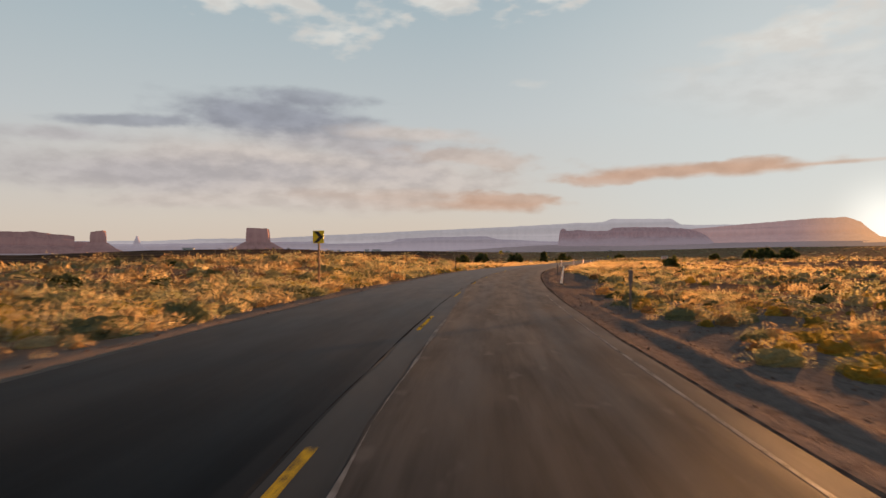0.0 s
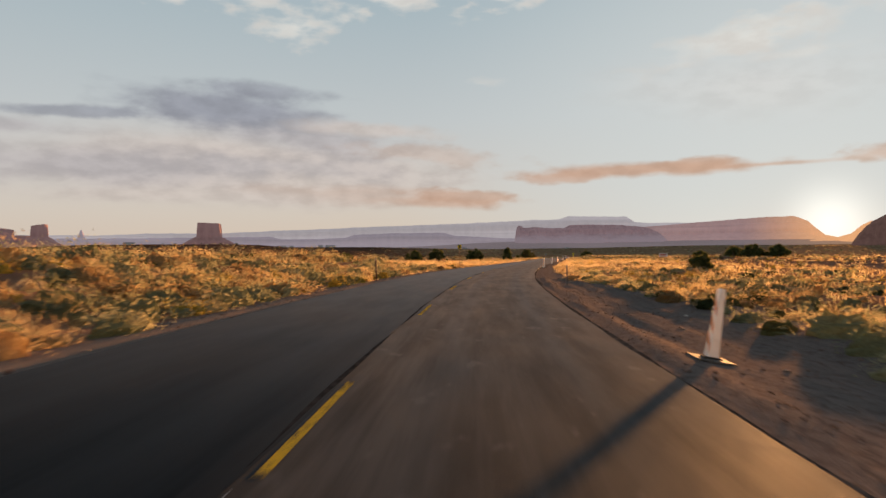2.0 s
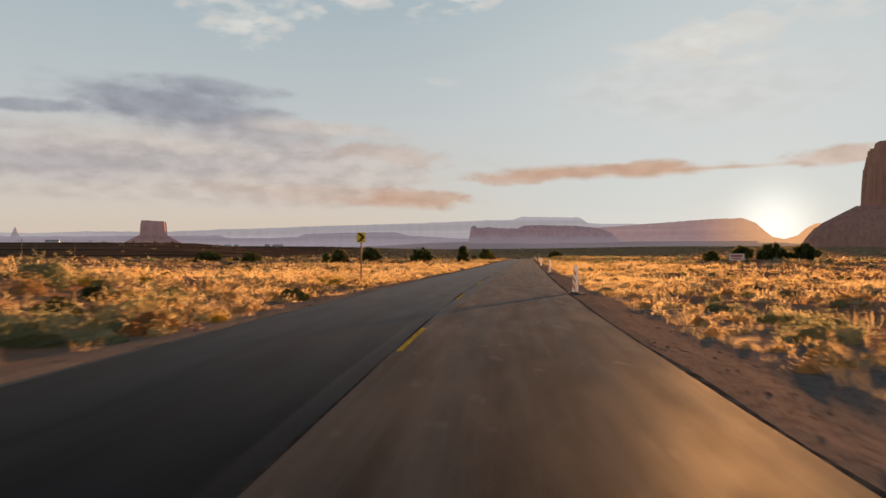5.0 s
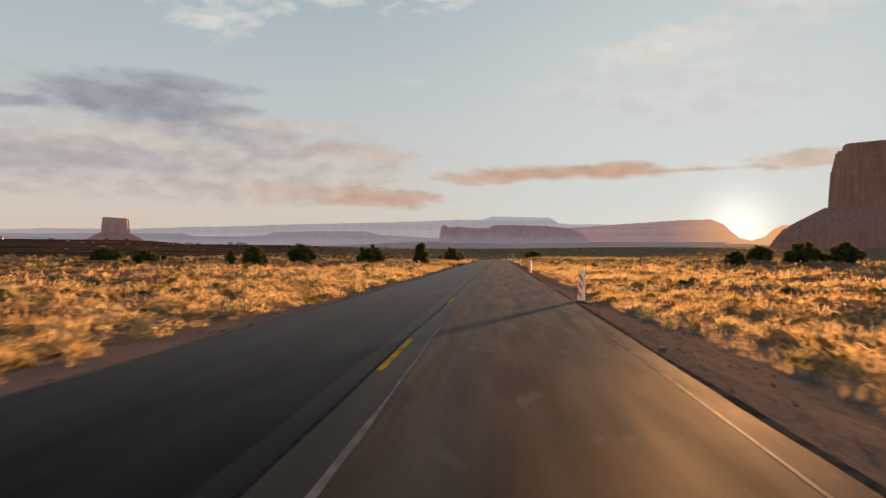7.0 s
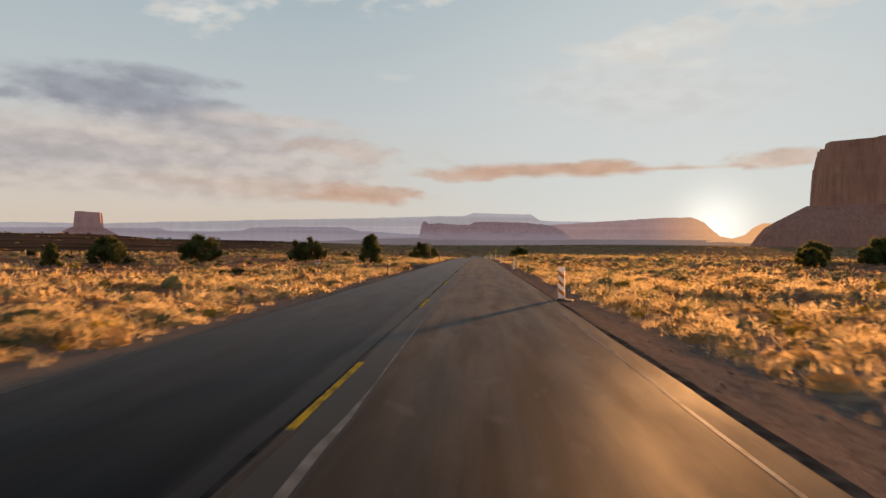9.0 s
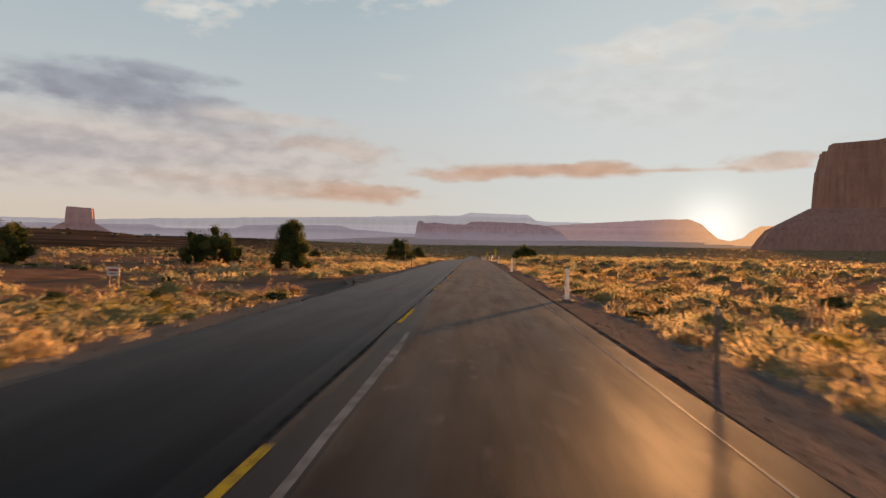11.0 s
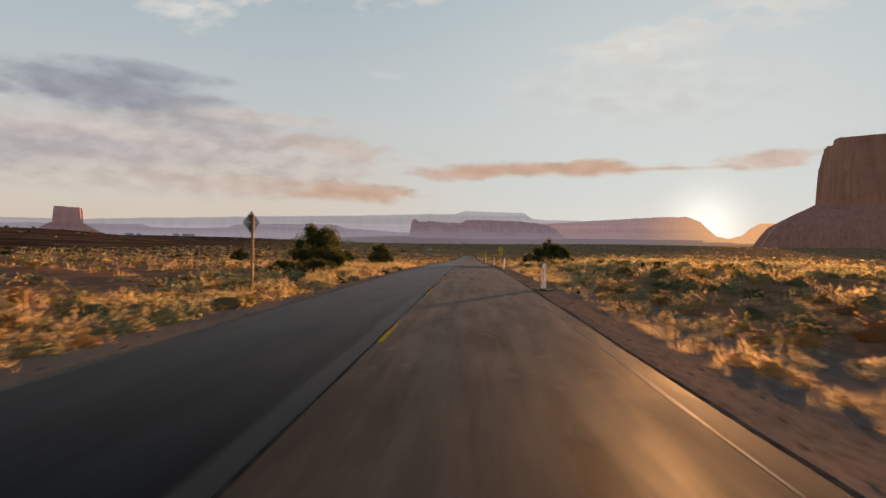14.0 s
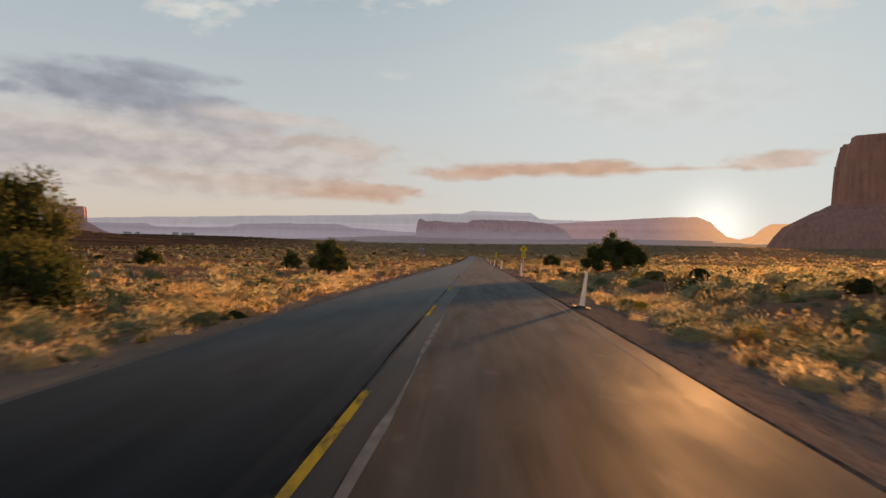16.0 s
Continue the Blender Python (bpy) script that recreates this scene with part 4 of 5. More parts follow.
def butte(name, at, base_z, plan_x, plan_y, z_cliff, z_top, skirt, label, tilt=0.0, seed=1, rings=72, material=None, turn=0.0, waist=0.06, scree=None, toe=1.0):
    """A free-standing butte: scree cone, fluted cliff and a level top."""
    verts, faces = [], []
    levels = [(-30, 1.0 + skirt * (0.25 + toe)), (base_z, 1.0 + skirt * toe), (base_z + (z_cliff - base_z) * 0.35, 1.0 + skirt * 0.52), (z_cliff - 3, 1.0 + 0.10), (z_cliff, 1.0)]
    for k in (0.18, 0.36, 0.42, 0.66, 0.72, 0.90, 0.96, 1.0):
        levels.append((z_cliff + (z_top - z_cliff) * k, 1.0 - waist * k - 0.035 * max(0.0, k - 0.62) / 0.38))
    ct, st = math.cos(radians(turn)), math.sin(radians(turn))
    for li, (z, f) in enumerate(levels):
        for i in range(rings):
            a = 2 * math.pi * i / rings
            sq = 1.0 / max(abs(math.cos(a)), abs(math.sin(a))) ** 0.62
            flute = 1 + 0.09 * (lattice(i / 2.3, 1.5 + (0.4 * li if li < 4 else 0), seed) - 0.5) + 0.16 * (lattice(i / 7.0, 9.5, seed) - 0.5)
            if li < 4:
                flute = 1 + 0.35 * (lattice(i / 5.0, 4.5, seed) - 0.5)
            x, y = plan_x * math.cos(a) * sq * f * flute, plan_y * math.sin(a) * sq * f * flute
            zz = z + (tilt * x if li > 8 else 0) + ((lattice(i / 3.0, li, seed) - 0.5) * (z_top - z_cliff) * 0.05 if li > 4 else 0)
            verts.append((at[0] + x * ct - y * st, at[1] + x * st + y * ct, zz))
    n = len(levels)
    ob = tagged(new(name), label, "butte")
    ob.matrix_world = pose(at[0], at[1], base_z)
    local = [(x - at[0], y - at[1], z - base_z) for x, y, z in verts]
    for name_p, lo, hi, text in (("scree_slope", 0, 4, "scree slope of fallen rock"), ("cliff", 4, n - 4, "fluted sandstone cliff"), ("caprock", n - 4, n - 1, "level caprock")):
        faces = []
        for li in range(hi - lo):
            for i in range(rings):
                j = (i + 1) % rings
                faces.append((li * rings + i, li * rings + j, (li + 1) * rings + j, (li + 1) * rings + i))
        if hi == n - 1:
            faces.append(tuple((hi - lo) * rings + i for i in range(rings)))
        put(name_p, mesh_from(name_p, local[lo * rings:(hi + 1) * rings], faces, lo == 0), (scree or material or SANDSTONE) if lo == 0 else (material or SANDSTONE), ob, text)
    return ob


BUTTE_X, BUTTE_Y = 30.9 + 4700 * math.sin(radians(-15.45)), 172.0 + 4700 * math.cos(radians(-15.45))
butte("butte", (BUTTE_X, BUTTE_Y), 45, 76, 70, 119, 206, 2.1, "square topped hazy red sandstone butte on a scree cone", -0.05, 5, turn=15, material=LEFT_MESA)
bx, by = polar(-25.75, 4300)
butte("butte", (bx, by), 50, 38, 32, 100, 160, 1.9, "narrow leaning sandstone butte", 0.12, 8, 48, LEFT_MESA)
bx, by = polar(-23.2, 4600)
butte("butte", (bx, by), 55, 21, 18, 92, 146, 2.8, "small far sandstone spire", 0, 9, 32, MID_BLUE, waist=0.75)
# the great butte beside the sun, its toe cut short to clear it
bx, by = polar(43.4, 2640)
butte("butte", (bx, by), 62, 305, 230, 142, 333, 0.72, "great hazy red sandstone butte with fluted cliffs", 0.035, 15, 160, SANDSTONE, turn=-40, waist=0.03, scree=SCREE, toe=0.62)


# ---- plants ----
def unit(v):
    return v / np.maximum(np.linalg.norm(v, axis=-1, keepdims=True), 1e-9)


def lumps(d, seed):
    return 0.72 + 0.55 * lattice(d[:, 0] * 2.2 + seed, d[:, 1] * 2.2 + d[:, 2] * 1.7, seed)


def core_form(rings, segs, size, flat, seed, full=False):
    """The dense inner mass of a bush: a lumpy, ragged dome (or ball)."""
    r = np.random.default_rng(seed + 900)
    th = np.linspace(0, math.pi if full else math.pi * 0.55, rings + 1)
    ph = np.arange(segs) * 2 * math.pi / segs
    T, P = np.meshgrid(th, ph, indexing="ij")
    P = P + (np.arange(rings + 1) % 2)[:, None] * math.pi / segs
    d = np.stack([np.sin(T) * np.cos(P), np.sin(T) * np.sin(P), np.cos(T)], -1)
    rad = size * lumps(d.reshape(-1, 3), seed).reshape(T.shape) * (0.80 + 0.40 * r.random(T.shape))
    rad[0] = rad[0].mean()
    v = d * rad[..., None]
    v[..., 2] *= flat
    tris = []
    for i in range(rings):
        for k in range(segs):
            a, b, c, e = v[i, k], v[i, (k + 1) % segs], v[i + 1, k], v[i + 1, (k + 1) % segs]
            if i:
                tris.append((a, c, b))
            tris.append((b, c, e))
    return np.array(tris)


def bush_form(n, long, wide, up=0.5, flat=0.75, inner=0.35, seed=0, shell=0.55, core=None):
    """Loose leaves and twigs, pointing out and up, within a lumpy dome of radius 1, round a dense core."""
    r = np.random.default_rng(seed)
    d = r.normal(size=(n, 3))
    d[:, 2] = np.abs(d[:, 2])
    d = unit(d)
    rad = (inner + (1 - inner) * r.random(n) ** shell) * lumps(d, seed)
    c = d * rad[:, None]
    c[:, 2] *= flat
    way = unit(d * (1 - up) + np.array([0, 0, up]) + 0.40 * r.normal(size=(n, 3)))
    side = unit(np.cross(way, r.normal(size=(n, 3))))
    ln = long * (0.6 + 0.8 * r.random(n))[:, None]
    wd = wide * (0.6 + 0.8 * r.random(n))[:, None]
    leaves = np.stack([c - side * wd - way * ln * 0.4, c + side * wd - way * ln * 0.3, c + way * ln * 0.7], 1)
    if core:
        leaves = np.concatenate([leaves, core_form(core[0], core[1], core[2], flat, seed)])
    return leaves


def grass_form(n, wide, spread=0.35, lean=0.45, seed=0):
    """Blades from one root, height about 1."""
    r = np.random.default_rng(seed)
    a = r.random(n) * 2 * math.pi
    b = np.stack([np.cos(a), np.sin(a), a * 0], -1)
    root = b * (r.random(n) ** 0.7 * spread * 0.5)[:, None]
    tip = root + b * (r.random(n) * lean)[:, None] + np.array([0, 0, 1]) * (0.55 + 0.6 * r.random(n))[:, None]
    side = unit(np.cross(tip - root, r.normal(size=(n, 3)))) * wide
    return np.stack([root - side, root + side, tip], 1)


def scatter(forms, x, y, z, size, tall, seed):
    """Copies of the forms, turned and sized, as one array of triangles."""
    r = np.random.default_rng(seed)
    out, tints = [], []
    pick = r.integers(0, len(forms), len(x))
    for k, form in enumerate(forms):
        m = pick == k
        if not m.any():
            continue
        a = r.random(m.sum()) * 2 * math.pi
        ca, sa = np.cos(a) * size[m], np.sin(a) * size[m]
        f = form[None]
        X = ca[:, None, None] * f[..., 0] - sa[:, None, None] * f[..., 1] + x[m][:, None, None]
        Y = sa[:, None, None] * f[..., 0] + ca[:, None, None] * f[..., 1] + y[m][:, None, None]
        Z = tall[m][:, None, None] * f[..., 2] + z[m][:, None, None]
        out.append(np.stack([X, Y, Z], -1).reshape(-1, 3, 3))
        tints.append(np.repeat(r.random(m.sum()), len(form)))
    return (np.concatenate(out), np.concatenate(tints)) if out else (np.zeros((0, 3, 3)), np.zeros(0))


def plant_edge(s, side):
    """Where the growth begins beside the road."""
    w = lattice(s / 6.0, s * 0 + side * 3.0, 71) + 0.5 * lattice(s / 1.7, s * 0 + side, 72)
    if side < 0:
        return 4.25 + 0.55 * w
    bare = np.exp(-((s - 86) / 25.0) ** 2)
    late = ease(120, 150, s)
    return 5.1 + 0.2 * late + (1.1 - 0.5 * late) * w + 2.6 * bare


def field(count, s0, s1, near, far, seed, power=1.0, fill=0.0):
    """Random places on either side of the road, thinner farther out with a higher power."""
    r = np.random.default_rng(seed)
    s = s0 + (s1 - s0) * r.random(count)
    side = np.where(r.random(count) < 0.5, -1.0, 1.0)
    o = near + (far - near) * r.random(count) ** power
    start = np.where(side < 0, plant_edge(s, -1), plant_edge(s, 1))
    o = side * (o + start)
    px, py = road_xy(s, o)
    thick = np.maximum(ease(128, 160, s) * (1 - ease(232, 255, s)), 0)
    early = 1 - ease(120, 150, s)
    bare = lattice(px / 5.5, py / 5.5, 77) * 0.6 + lattice(px / 2.3, py / 2.3, 78) * 0.4
    keep = (on_track(s, o) < 0.3) & ((bare + fill + 0.5 * thick + np.where(o < 0, 0.12 + 0.12 * ease(60, 85, s), 0.26) * early + 0.22 * (1 - early) * ((o > 0) | (s > 300)) * (np.abs(o) < np.where(o > 0, 40, 14)) > 0.45) | (np.abs(o) > 60))
    s, o = s[keep], o[keep]
    x, y = road_xy(s, o)
    return s, o, x, y, ground_z(s, o)


GROUPS = {"sage": [], "rabbit": [], "straw": [], "rust": [], "dark": []}


def grow(key, forms, count, s0, s1, near, far, size, tall, seed, power=1.0, where=None, sink=0.06, fill=0.0):
    s, o, x, y, z = field(count, s0, s1, near, far, seed, power, fill)
    if where is not None:
        k = where(s, o, x, y)
        s, o, x, y, z = s[k], o[k], x[k], y[k], z[k]
    r = np.random.default_rng(seed + 1)
    sz = size[0] + (size[1] - size[0]) * r.random(len(x)) ** 1.6
    tl = sz * (tall[0] + (tall[1] - tall[0]) * r.random(len(x)))
    GROUPS[key].append(scatter(forms, x, y, z - sink * tl, sz, tl, seed + 2))


def patches(scale, lo, seed):
    return lambda s, o, x, y: lattice(x / scale, y / scale, seed) > lo


def zone(early, thick, late):
    """How common a kind is along the road: tall brush first, then a grass flat, then open scrub."""
    def test(s, o, x, y):
        k1, k2 = ease(120, 150, s), ease(235, 262, s)
        share = early * (1 - k1) + (thick * (1 - k2) + late * k2) * k1
        return lattice(s * 13.7, o * 17.3, 55) < share
    return test


def bushes(n, long, wide, core, up, seed, flat=0.95):
    return [bush_form(n, long, wide, up, flat, 0.50, seed + k, 0.45, core) for k in range(8)]


def mounds(n, long, wide, core, seed):
    """Rounded hummocks of fine dry stalks."""
    return [bush_form(n, long, wide, 0.58, 0.85, 0.45, seed + k, 0.42, core) for k in range(8)]


NEAR_GRASS = [grass_form(22, 0.0118, 1.5, 0.35, 60 + k) for k in range(8)]
MID_GRASS = [grass_form(11, 0.028, 1.6, 0.35, 80 + k) for k in range(6)]
# leaf forms by nearness to the road: round leafy bushes, and hummocks of dry grass
FORMS = ((bushes(185, 0.097, 0.0160, (5, 8, 0.53), 0.45, 0), mounds(160, 0.22, 0.0128, (4, 7, 0.48), 200)),
         (bushes(78, 0.120, 0.0260, (4, 7, 0.54), 0.45, 20), mounds(62, 0.275, 0.0235, (3, 6, 0.50), 220)),
         (bushes(18, 0.30, 0.060, (2, 6, 0.56), 0.40, 40), mounds(20, 0.46, 0.050, (2, 5, 0.48), 240)),
         (bushes(7, 0.60, 0.25, (2, 6, 0.75), 0.3, 60), mounds(8, 0.80, 0.20, (2, 5, 0.6), 260)))

FINE = (bushes(260, 0.086, 0.0138, (5, 9, 0.55), 0.45, 300), mounds(215, 0.21, 0.0106, (4, 8, 0.48), 320))

# (kind, share, size, height to size, patch size, patch threshold, seed, commonness by zone)
MIXED = (("sage", 0.46, (0.38, 1.10), (0.6, 0.9), 11, 0.30, 91, (1.0, 0.30, 1.0)), ("rust", 0.24, (0.30, 1.0), (0.75, 1.1), 10, 0.34, 93, (0.8, 0.26, 0.6)), ("straw", 0.66, (0.24, 0.85), (0.75, 1.10), 12, 0.26, 96, (0.45, 1.0, 0.42)),
         ("rabbit", 0.14, (0.25, 0.85), (0.7, 1.05), 9, 0.42, 92, (1.0, 0.9, 0.6)), ("dark", 0.15, (0.40, 1.15), (0.55, 0.85), 14, 0.45, 94, (1.0, 0.30, 1.0)))
for band, (level, count, s0, s1, near, far, power, grow_by) in enumerate((
        (4, 1250, 32, 140, 0.2, 6, 0.9, 0.90), (0, 3300, 140, 370, 0.2, 6, 0.9, 0.85), (1, 4200, 32, 400, 6, 17, 1.0, 1.0), (2, 14000, 32, 700, 17, 70, 1.15, 1.05),
        (3, 10000, 40, 1100, 70, 300, 1.3, 1.35), (2, 3400, 370, 900, 0.3, 18, 1.0, 0.95))):
    for key, share, size, tall, scale, least, seed, common in MIXED:
        in_patch, in_zone = patches(scale, least, seed), zone(*common)
        grow(key, (FORMS + (FINE,))[level][1 if key == "straw" else 0], int(count * share), s0, s1, near, far, (size[0] * grow_by, size[1] * grow_by), tall, 100 * band + seed + 500, power,
             lambda s, o, x, y: in_patch(s, o, x, y) & in_zone(s, o, x, y))
# tall brush on the bank at the start
grow("sage", FINE[0], 280, 72, 140, 8, 26, (0.9, 1.7), (0.7, 0.95), 1311, 1.0, lambda s, o, x, y: o < 0)
grow("rust", FINE[0], 220, 72, 140, 8, 26, (0.8, 1.4), (0.8, 1.0), 1314, 1.0, lambda s, o, x, y: o < 0)
grow("sage", FINE[0], 150, 70, 135, 0.8, 8, (0.7, 1.3), (0.75, 0.95), 1301, 1.0, lambda s, o, x, y: o < 0)
grow("rust", FINE[0], 90, 70, 135, 0.5, 8, (0.6, 1.1), (0.85, 1.05), 1304, 1.0, lambda s, o, x, y: o < 0)
# grey green mounds beside the broad juniper, and on the rise across the road
grow("sage", FINE[0], 120, 334, 358, 1.5, 9, (0.6, 1.1), (0.7, 0.9), 1341, 1.0, lambda s, o, x, y: o < 0)
grow("sage", FORMS[1][0], 1150, 295, 410, 2.5, 34, (0.6, 1.2), (0.7, 0.95), 1351, 1.0, lambda s, o, x, y: o > 0)
grow("rust", FORMS[1][0], 380, 295, 410, 2.0, 34, (0.5, 0.9), (0.7, 0.95), 1354, 1.0, lambda s, o, x, y: o > 0)
grow("dark", FINE[0], 46, 338, 392, 5, 14, (0.7, 1.3), (0.8, 1.0), 1381, 1.0, lambda s, o, x, y: o > 0)
# full bushes beside the road at the start, and hummocks round the broad juniper
for key, n, size, seed in (("sage", 46, (0.55, 1.0), 1411), ("straw", 60, (0.4, 0.8), 1414), ("rabbit", 16, (0.5, 0.9), 1417), ("rust", 34, (0.45, 0.8), 1421)):
    grow(key, FINE[key == "straw"], n * 2, 34, 66, 0.5, 6.5, size, (0.7, 0.95), seed, 0.9, lambda s, o, x, y: o < 0, fill=0.3)
for key, n, size, seed in (("sage", 70, (0.5, 0.95), 1431), ("straw", 120, (0.4, 0.85), 1434), ("rust", 40, (0.4, 0.7), 1437)):
    grow(key, FORMS[0][key == "straw"], n * 2, 345, 392, 0.2, 8, size, (0.75, 1.0), seed, 0.9, lambda s, o, x, y: o < 0, fill=0.3)
grow("straw", FORMS[0][1], 220, 338, 392, 0.1, 3.5, (0.4, 0.8), (0.7, 0.95), 1441, 1.0, lambda s, o, x, y: o > 0, fill=0.2)
# close grass on the flat
grow("straw", FORMS[1][1], 1300, 138, 262, 0.3, 17, (0.35, 0.72), (0.7, 0.95), 1401, 1.0, fill=0.2)
# a fringe of short dry grass along the gravel
grow("straw", FORMS[1][1], 900, 122, 420, 0.1, 3.0, (0.25, 0.55), (0.75, 1.0), 1371, 1.0, lambda s, o, x, y: o > 0, fill=0.2)
grow("rust", FORMS[1][0], 260, 122, 420, 0.0, 3.0, (0.25, 0.55), (0.7, 1.0), 1374, 1.0, lambda s, o, x, y: o > 0, fill=0.2)
grow("straw", NEAR_GRASS, 3600, 125, 420, -0.2, 2.2, (0.15, 0.32), (0.8, 1.1), 1361, 1.2, lambda s, o, x, y: o > 0, fill=0.25)
grow("straw", FORMS[1][1], 520, 284, 400, 0.2, 4.5, (0.30, 0.65), (0.75, 1.0), 1391, 0.9, lambda s, o, x, y: (o < 0) & (patches(5, 0.34, 99)(s, o, x, y)), fill=0.15)
grow("rust", FORMS[1][0], 160, 284, 400, 0.6, 6.0, (0.30, 0.70), (0.7, 1.0), 1394, 0.9, lambda s, o, x, y: o < 0)
GRASS_ZONE = zone(0.5, 1.0, 0.5)
grow("straw", NEAR_GRASS, 3800, 30, 420, -0.15, 6, (0.16, 0.36), (0.75, 1.05), 140, 1.2, lambda s, o, x, y: patches(7, 0.30, 95)(s, o, x, y) & GRASS_ZONE(s, o, x, y))
grow("straw", MID_GRASS, 8000, 8, 560, 5, 40, (0.28, 0.6), (0.8, 1.1), 250, 1.2, patches(9, 0.36, 95))
grow("rust", MID_GRASS, 3500, 8, 560, 2, 40, (0.30, 0.7), (0.8, 1.1), 260, 1.2, patches(8, 0.45, 97))


def far_brush(key, forms, count, seed, wide, high, west):
    """Clumps out on the open plain; west tells how common they are on the dark beds there."""
    r = np.random.default_rng(seed)
    dist = 480 + 2300 * r.random(count) ** 0.8
    side = np.radians(-24 + 84 * r.random(count))
    x, y = 40 + dist * np.sin(side), 250 + dist * np.cos(side)
    keep = (lattice(x / 160, y / 160, seed) > 0.35) & ((x > -60) | (r.random(count) < west))
    x, y = x[keep], y[keep]
    z = far_rise(x, y) - 3.0 + 1.6 * (lattice(x / 48, y / 48, 6) - 0.5)
    size = wide[0] + (wide[1] - wide[0]) * r.random(len(x))
    GROUPS[key].append(scatter(forms, x, y, z, size, high * (0.6 + 0.8 * r.random(len(x))), seed + 1))


far_brush("straw", FORMS[3][1], 2600, 2001, (1.6, 4.5), 1.3, 0.10)
far_brush("rust", FORMS[3][0], 2000, 2003, (1.6, 4.0), 1.3, 0.15)
far_brush("sage", FORMS[3][0], 2000, 2005, (1.6, 4.0), 1.5, 0.3)
far_brush("dark", FORMS[3][0], 700, 2007, (1.5, 3.5), 1.8, 1.0)

for key, material, label in (
    ("sage", SAGE, "grey green sagebrush on red sand beside the road"), ("rabbit", RABBIT, "yellow flowering rabbitbrush beside the road"),
    ("straw", STRAW, "dry straw coloured grass glowing in low sun"), ("rust", RUST, "dry red brown desert brush"), ("dark", DARK, "dark green desert scrub")):
    put({"sage": "sagebrush", "rabbit": "rabbitbrush", "straw": "dry_grass", "rust": "dry_brush", "dark": "scrub"}[key], tri_mesh(key, np.concatenate([a for a, _ in GROUPS[key]]), np.concatenate([b for _, b in GROUPS[key]])), material, None, label, "plants", kind="stuff")

# ---- junipers ----
def limb(bm, a, b, r1, r2, sides=7):
    a, b = Vector(a), Vector(b)
    d = (b - a).normalized()
    u = d.orthogonal().normalized()
    v = d.cross(u)
    rings = []
    for p, r in ((a, r1), (a.lerp(b, 0.5) + u * r1 * 0.4, (r1 + r2) / 2), (b, r2)):
        rings.append([bm.verts.new(p + (u * math.cos(2 * math.pi * i / sides) + v * math.sin(2 * math.pi * i / sides)) * r) for i in range(sides)])
    for q0, q1 in zip(rings, rings[1:]):
        for i in range(sides):
            bm.faces.new((q0[i], q0[(i + 1) % sides], q1[(i + 1) % sides], q1[i]))


def juniper(s, o, high, wide, label, seed, leaves=9000, tall=False, open_crown=0.0, leaf=0.07, leaves_of=JUNIPER, name="juniper_tree", kind_of="tree", bunch="junipers on the plain"):
    x, y = road_xy(s, o)
    z = float(ground_z(s, o))
    tree = tagged(new(name), label, kind_of, bunch)
    tree.matrix_world = pose(float(x), float(y), z - 0.05)
    r = np.random.default_rng(seed)
    bm = bmesh.new()
    limb(bm, (0, 0, -0.2), (0.06 * high, 0.03, high * 0.45), 0.055 * high, 0.035 * high, 9)
    limb(bm, (0.06 * high, 0.03, high * 0.45), (0.02, 0, high * 0.85), 0.035 * high, 0.012 * high)
    clumps = []
    n = int(38 * max(1.0, wide / 5.0) ** 1.4) if not tall else 30
    for i in range(n):
        a = 2.399 * i + 0.7 * r.random()
        t = (i + 0.5) / n
        if tall:
            reach = wide * 0.5 * (1.0 - 0.75 * t ** 1.6) * (0.45 + 0.55 * r.random())
            hz = high * (0.06 + 0.90 * t)
        else:
            reach = wide * 0.5 * math.sqrt(max(0.05, 1 - (t * 1.02 - 0.25) ** 2 / 0.62)) * (0.35 + 0.65 * r.random())
            hz = high * (0.12 + 0.78 * t)
        if not tall:
            hz *= 0.74 + 0.42 * r.random()
        c = (reach * math.cos(a), reach * math.sin(a), hz)
        size = (0.145 + 0.085 * r.random()) * (high + wide) / 2 * (0.72 if t > 0.8 else 1.0)
        clumps.append((c, size))
        limb(bm, (0.03 * high, 0.01, high * (0.1 + 0.5 * t)), (c[0] * 0.9, c[1] * 0.9, c[2]), 0.016 * high, 0.005 * high, 5)
    trunk = part("trunk", bm, BARK, tree, "grey brown juniper trunk and limbs")
    tris, shades = [], []
    each = leaves // n
    for k, (c, size) in enumerate(clumps):
        f = bush_form(each, leaf / size * 1.6, leaf / size * 0.55, 0.35, 1.0, 0.25 + 0.3 * open_crown, seed * 50 + k)
        g2 = f.copy()
        g2[..., 2] = np.where(np.arange(len(f))[:, None] % 3 == 0, -0.6 * f[..., 2], f[..., 2])
        ball = core_form(6, 9, 0.52 - 0.4 * open_crown, 1.0, seed * 50 + k, True)
        g2 = np.concatenate([g2, ball])
        tris.append(g2 * size + np.array(c))
        # random tint for each clump, paler towards the top of the crown
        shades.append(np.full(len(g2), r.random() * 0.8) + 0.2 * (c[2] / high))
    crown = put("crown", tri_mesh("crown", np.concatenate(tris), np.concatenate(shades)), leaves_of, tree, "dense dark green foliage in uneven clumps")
    return tree


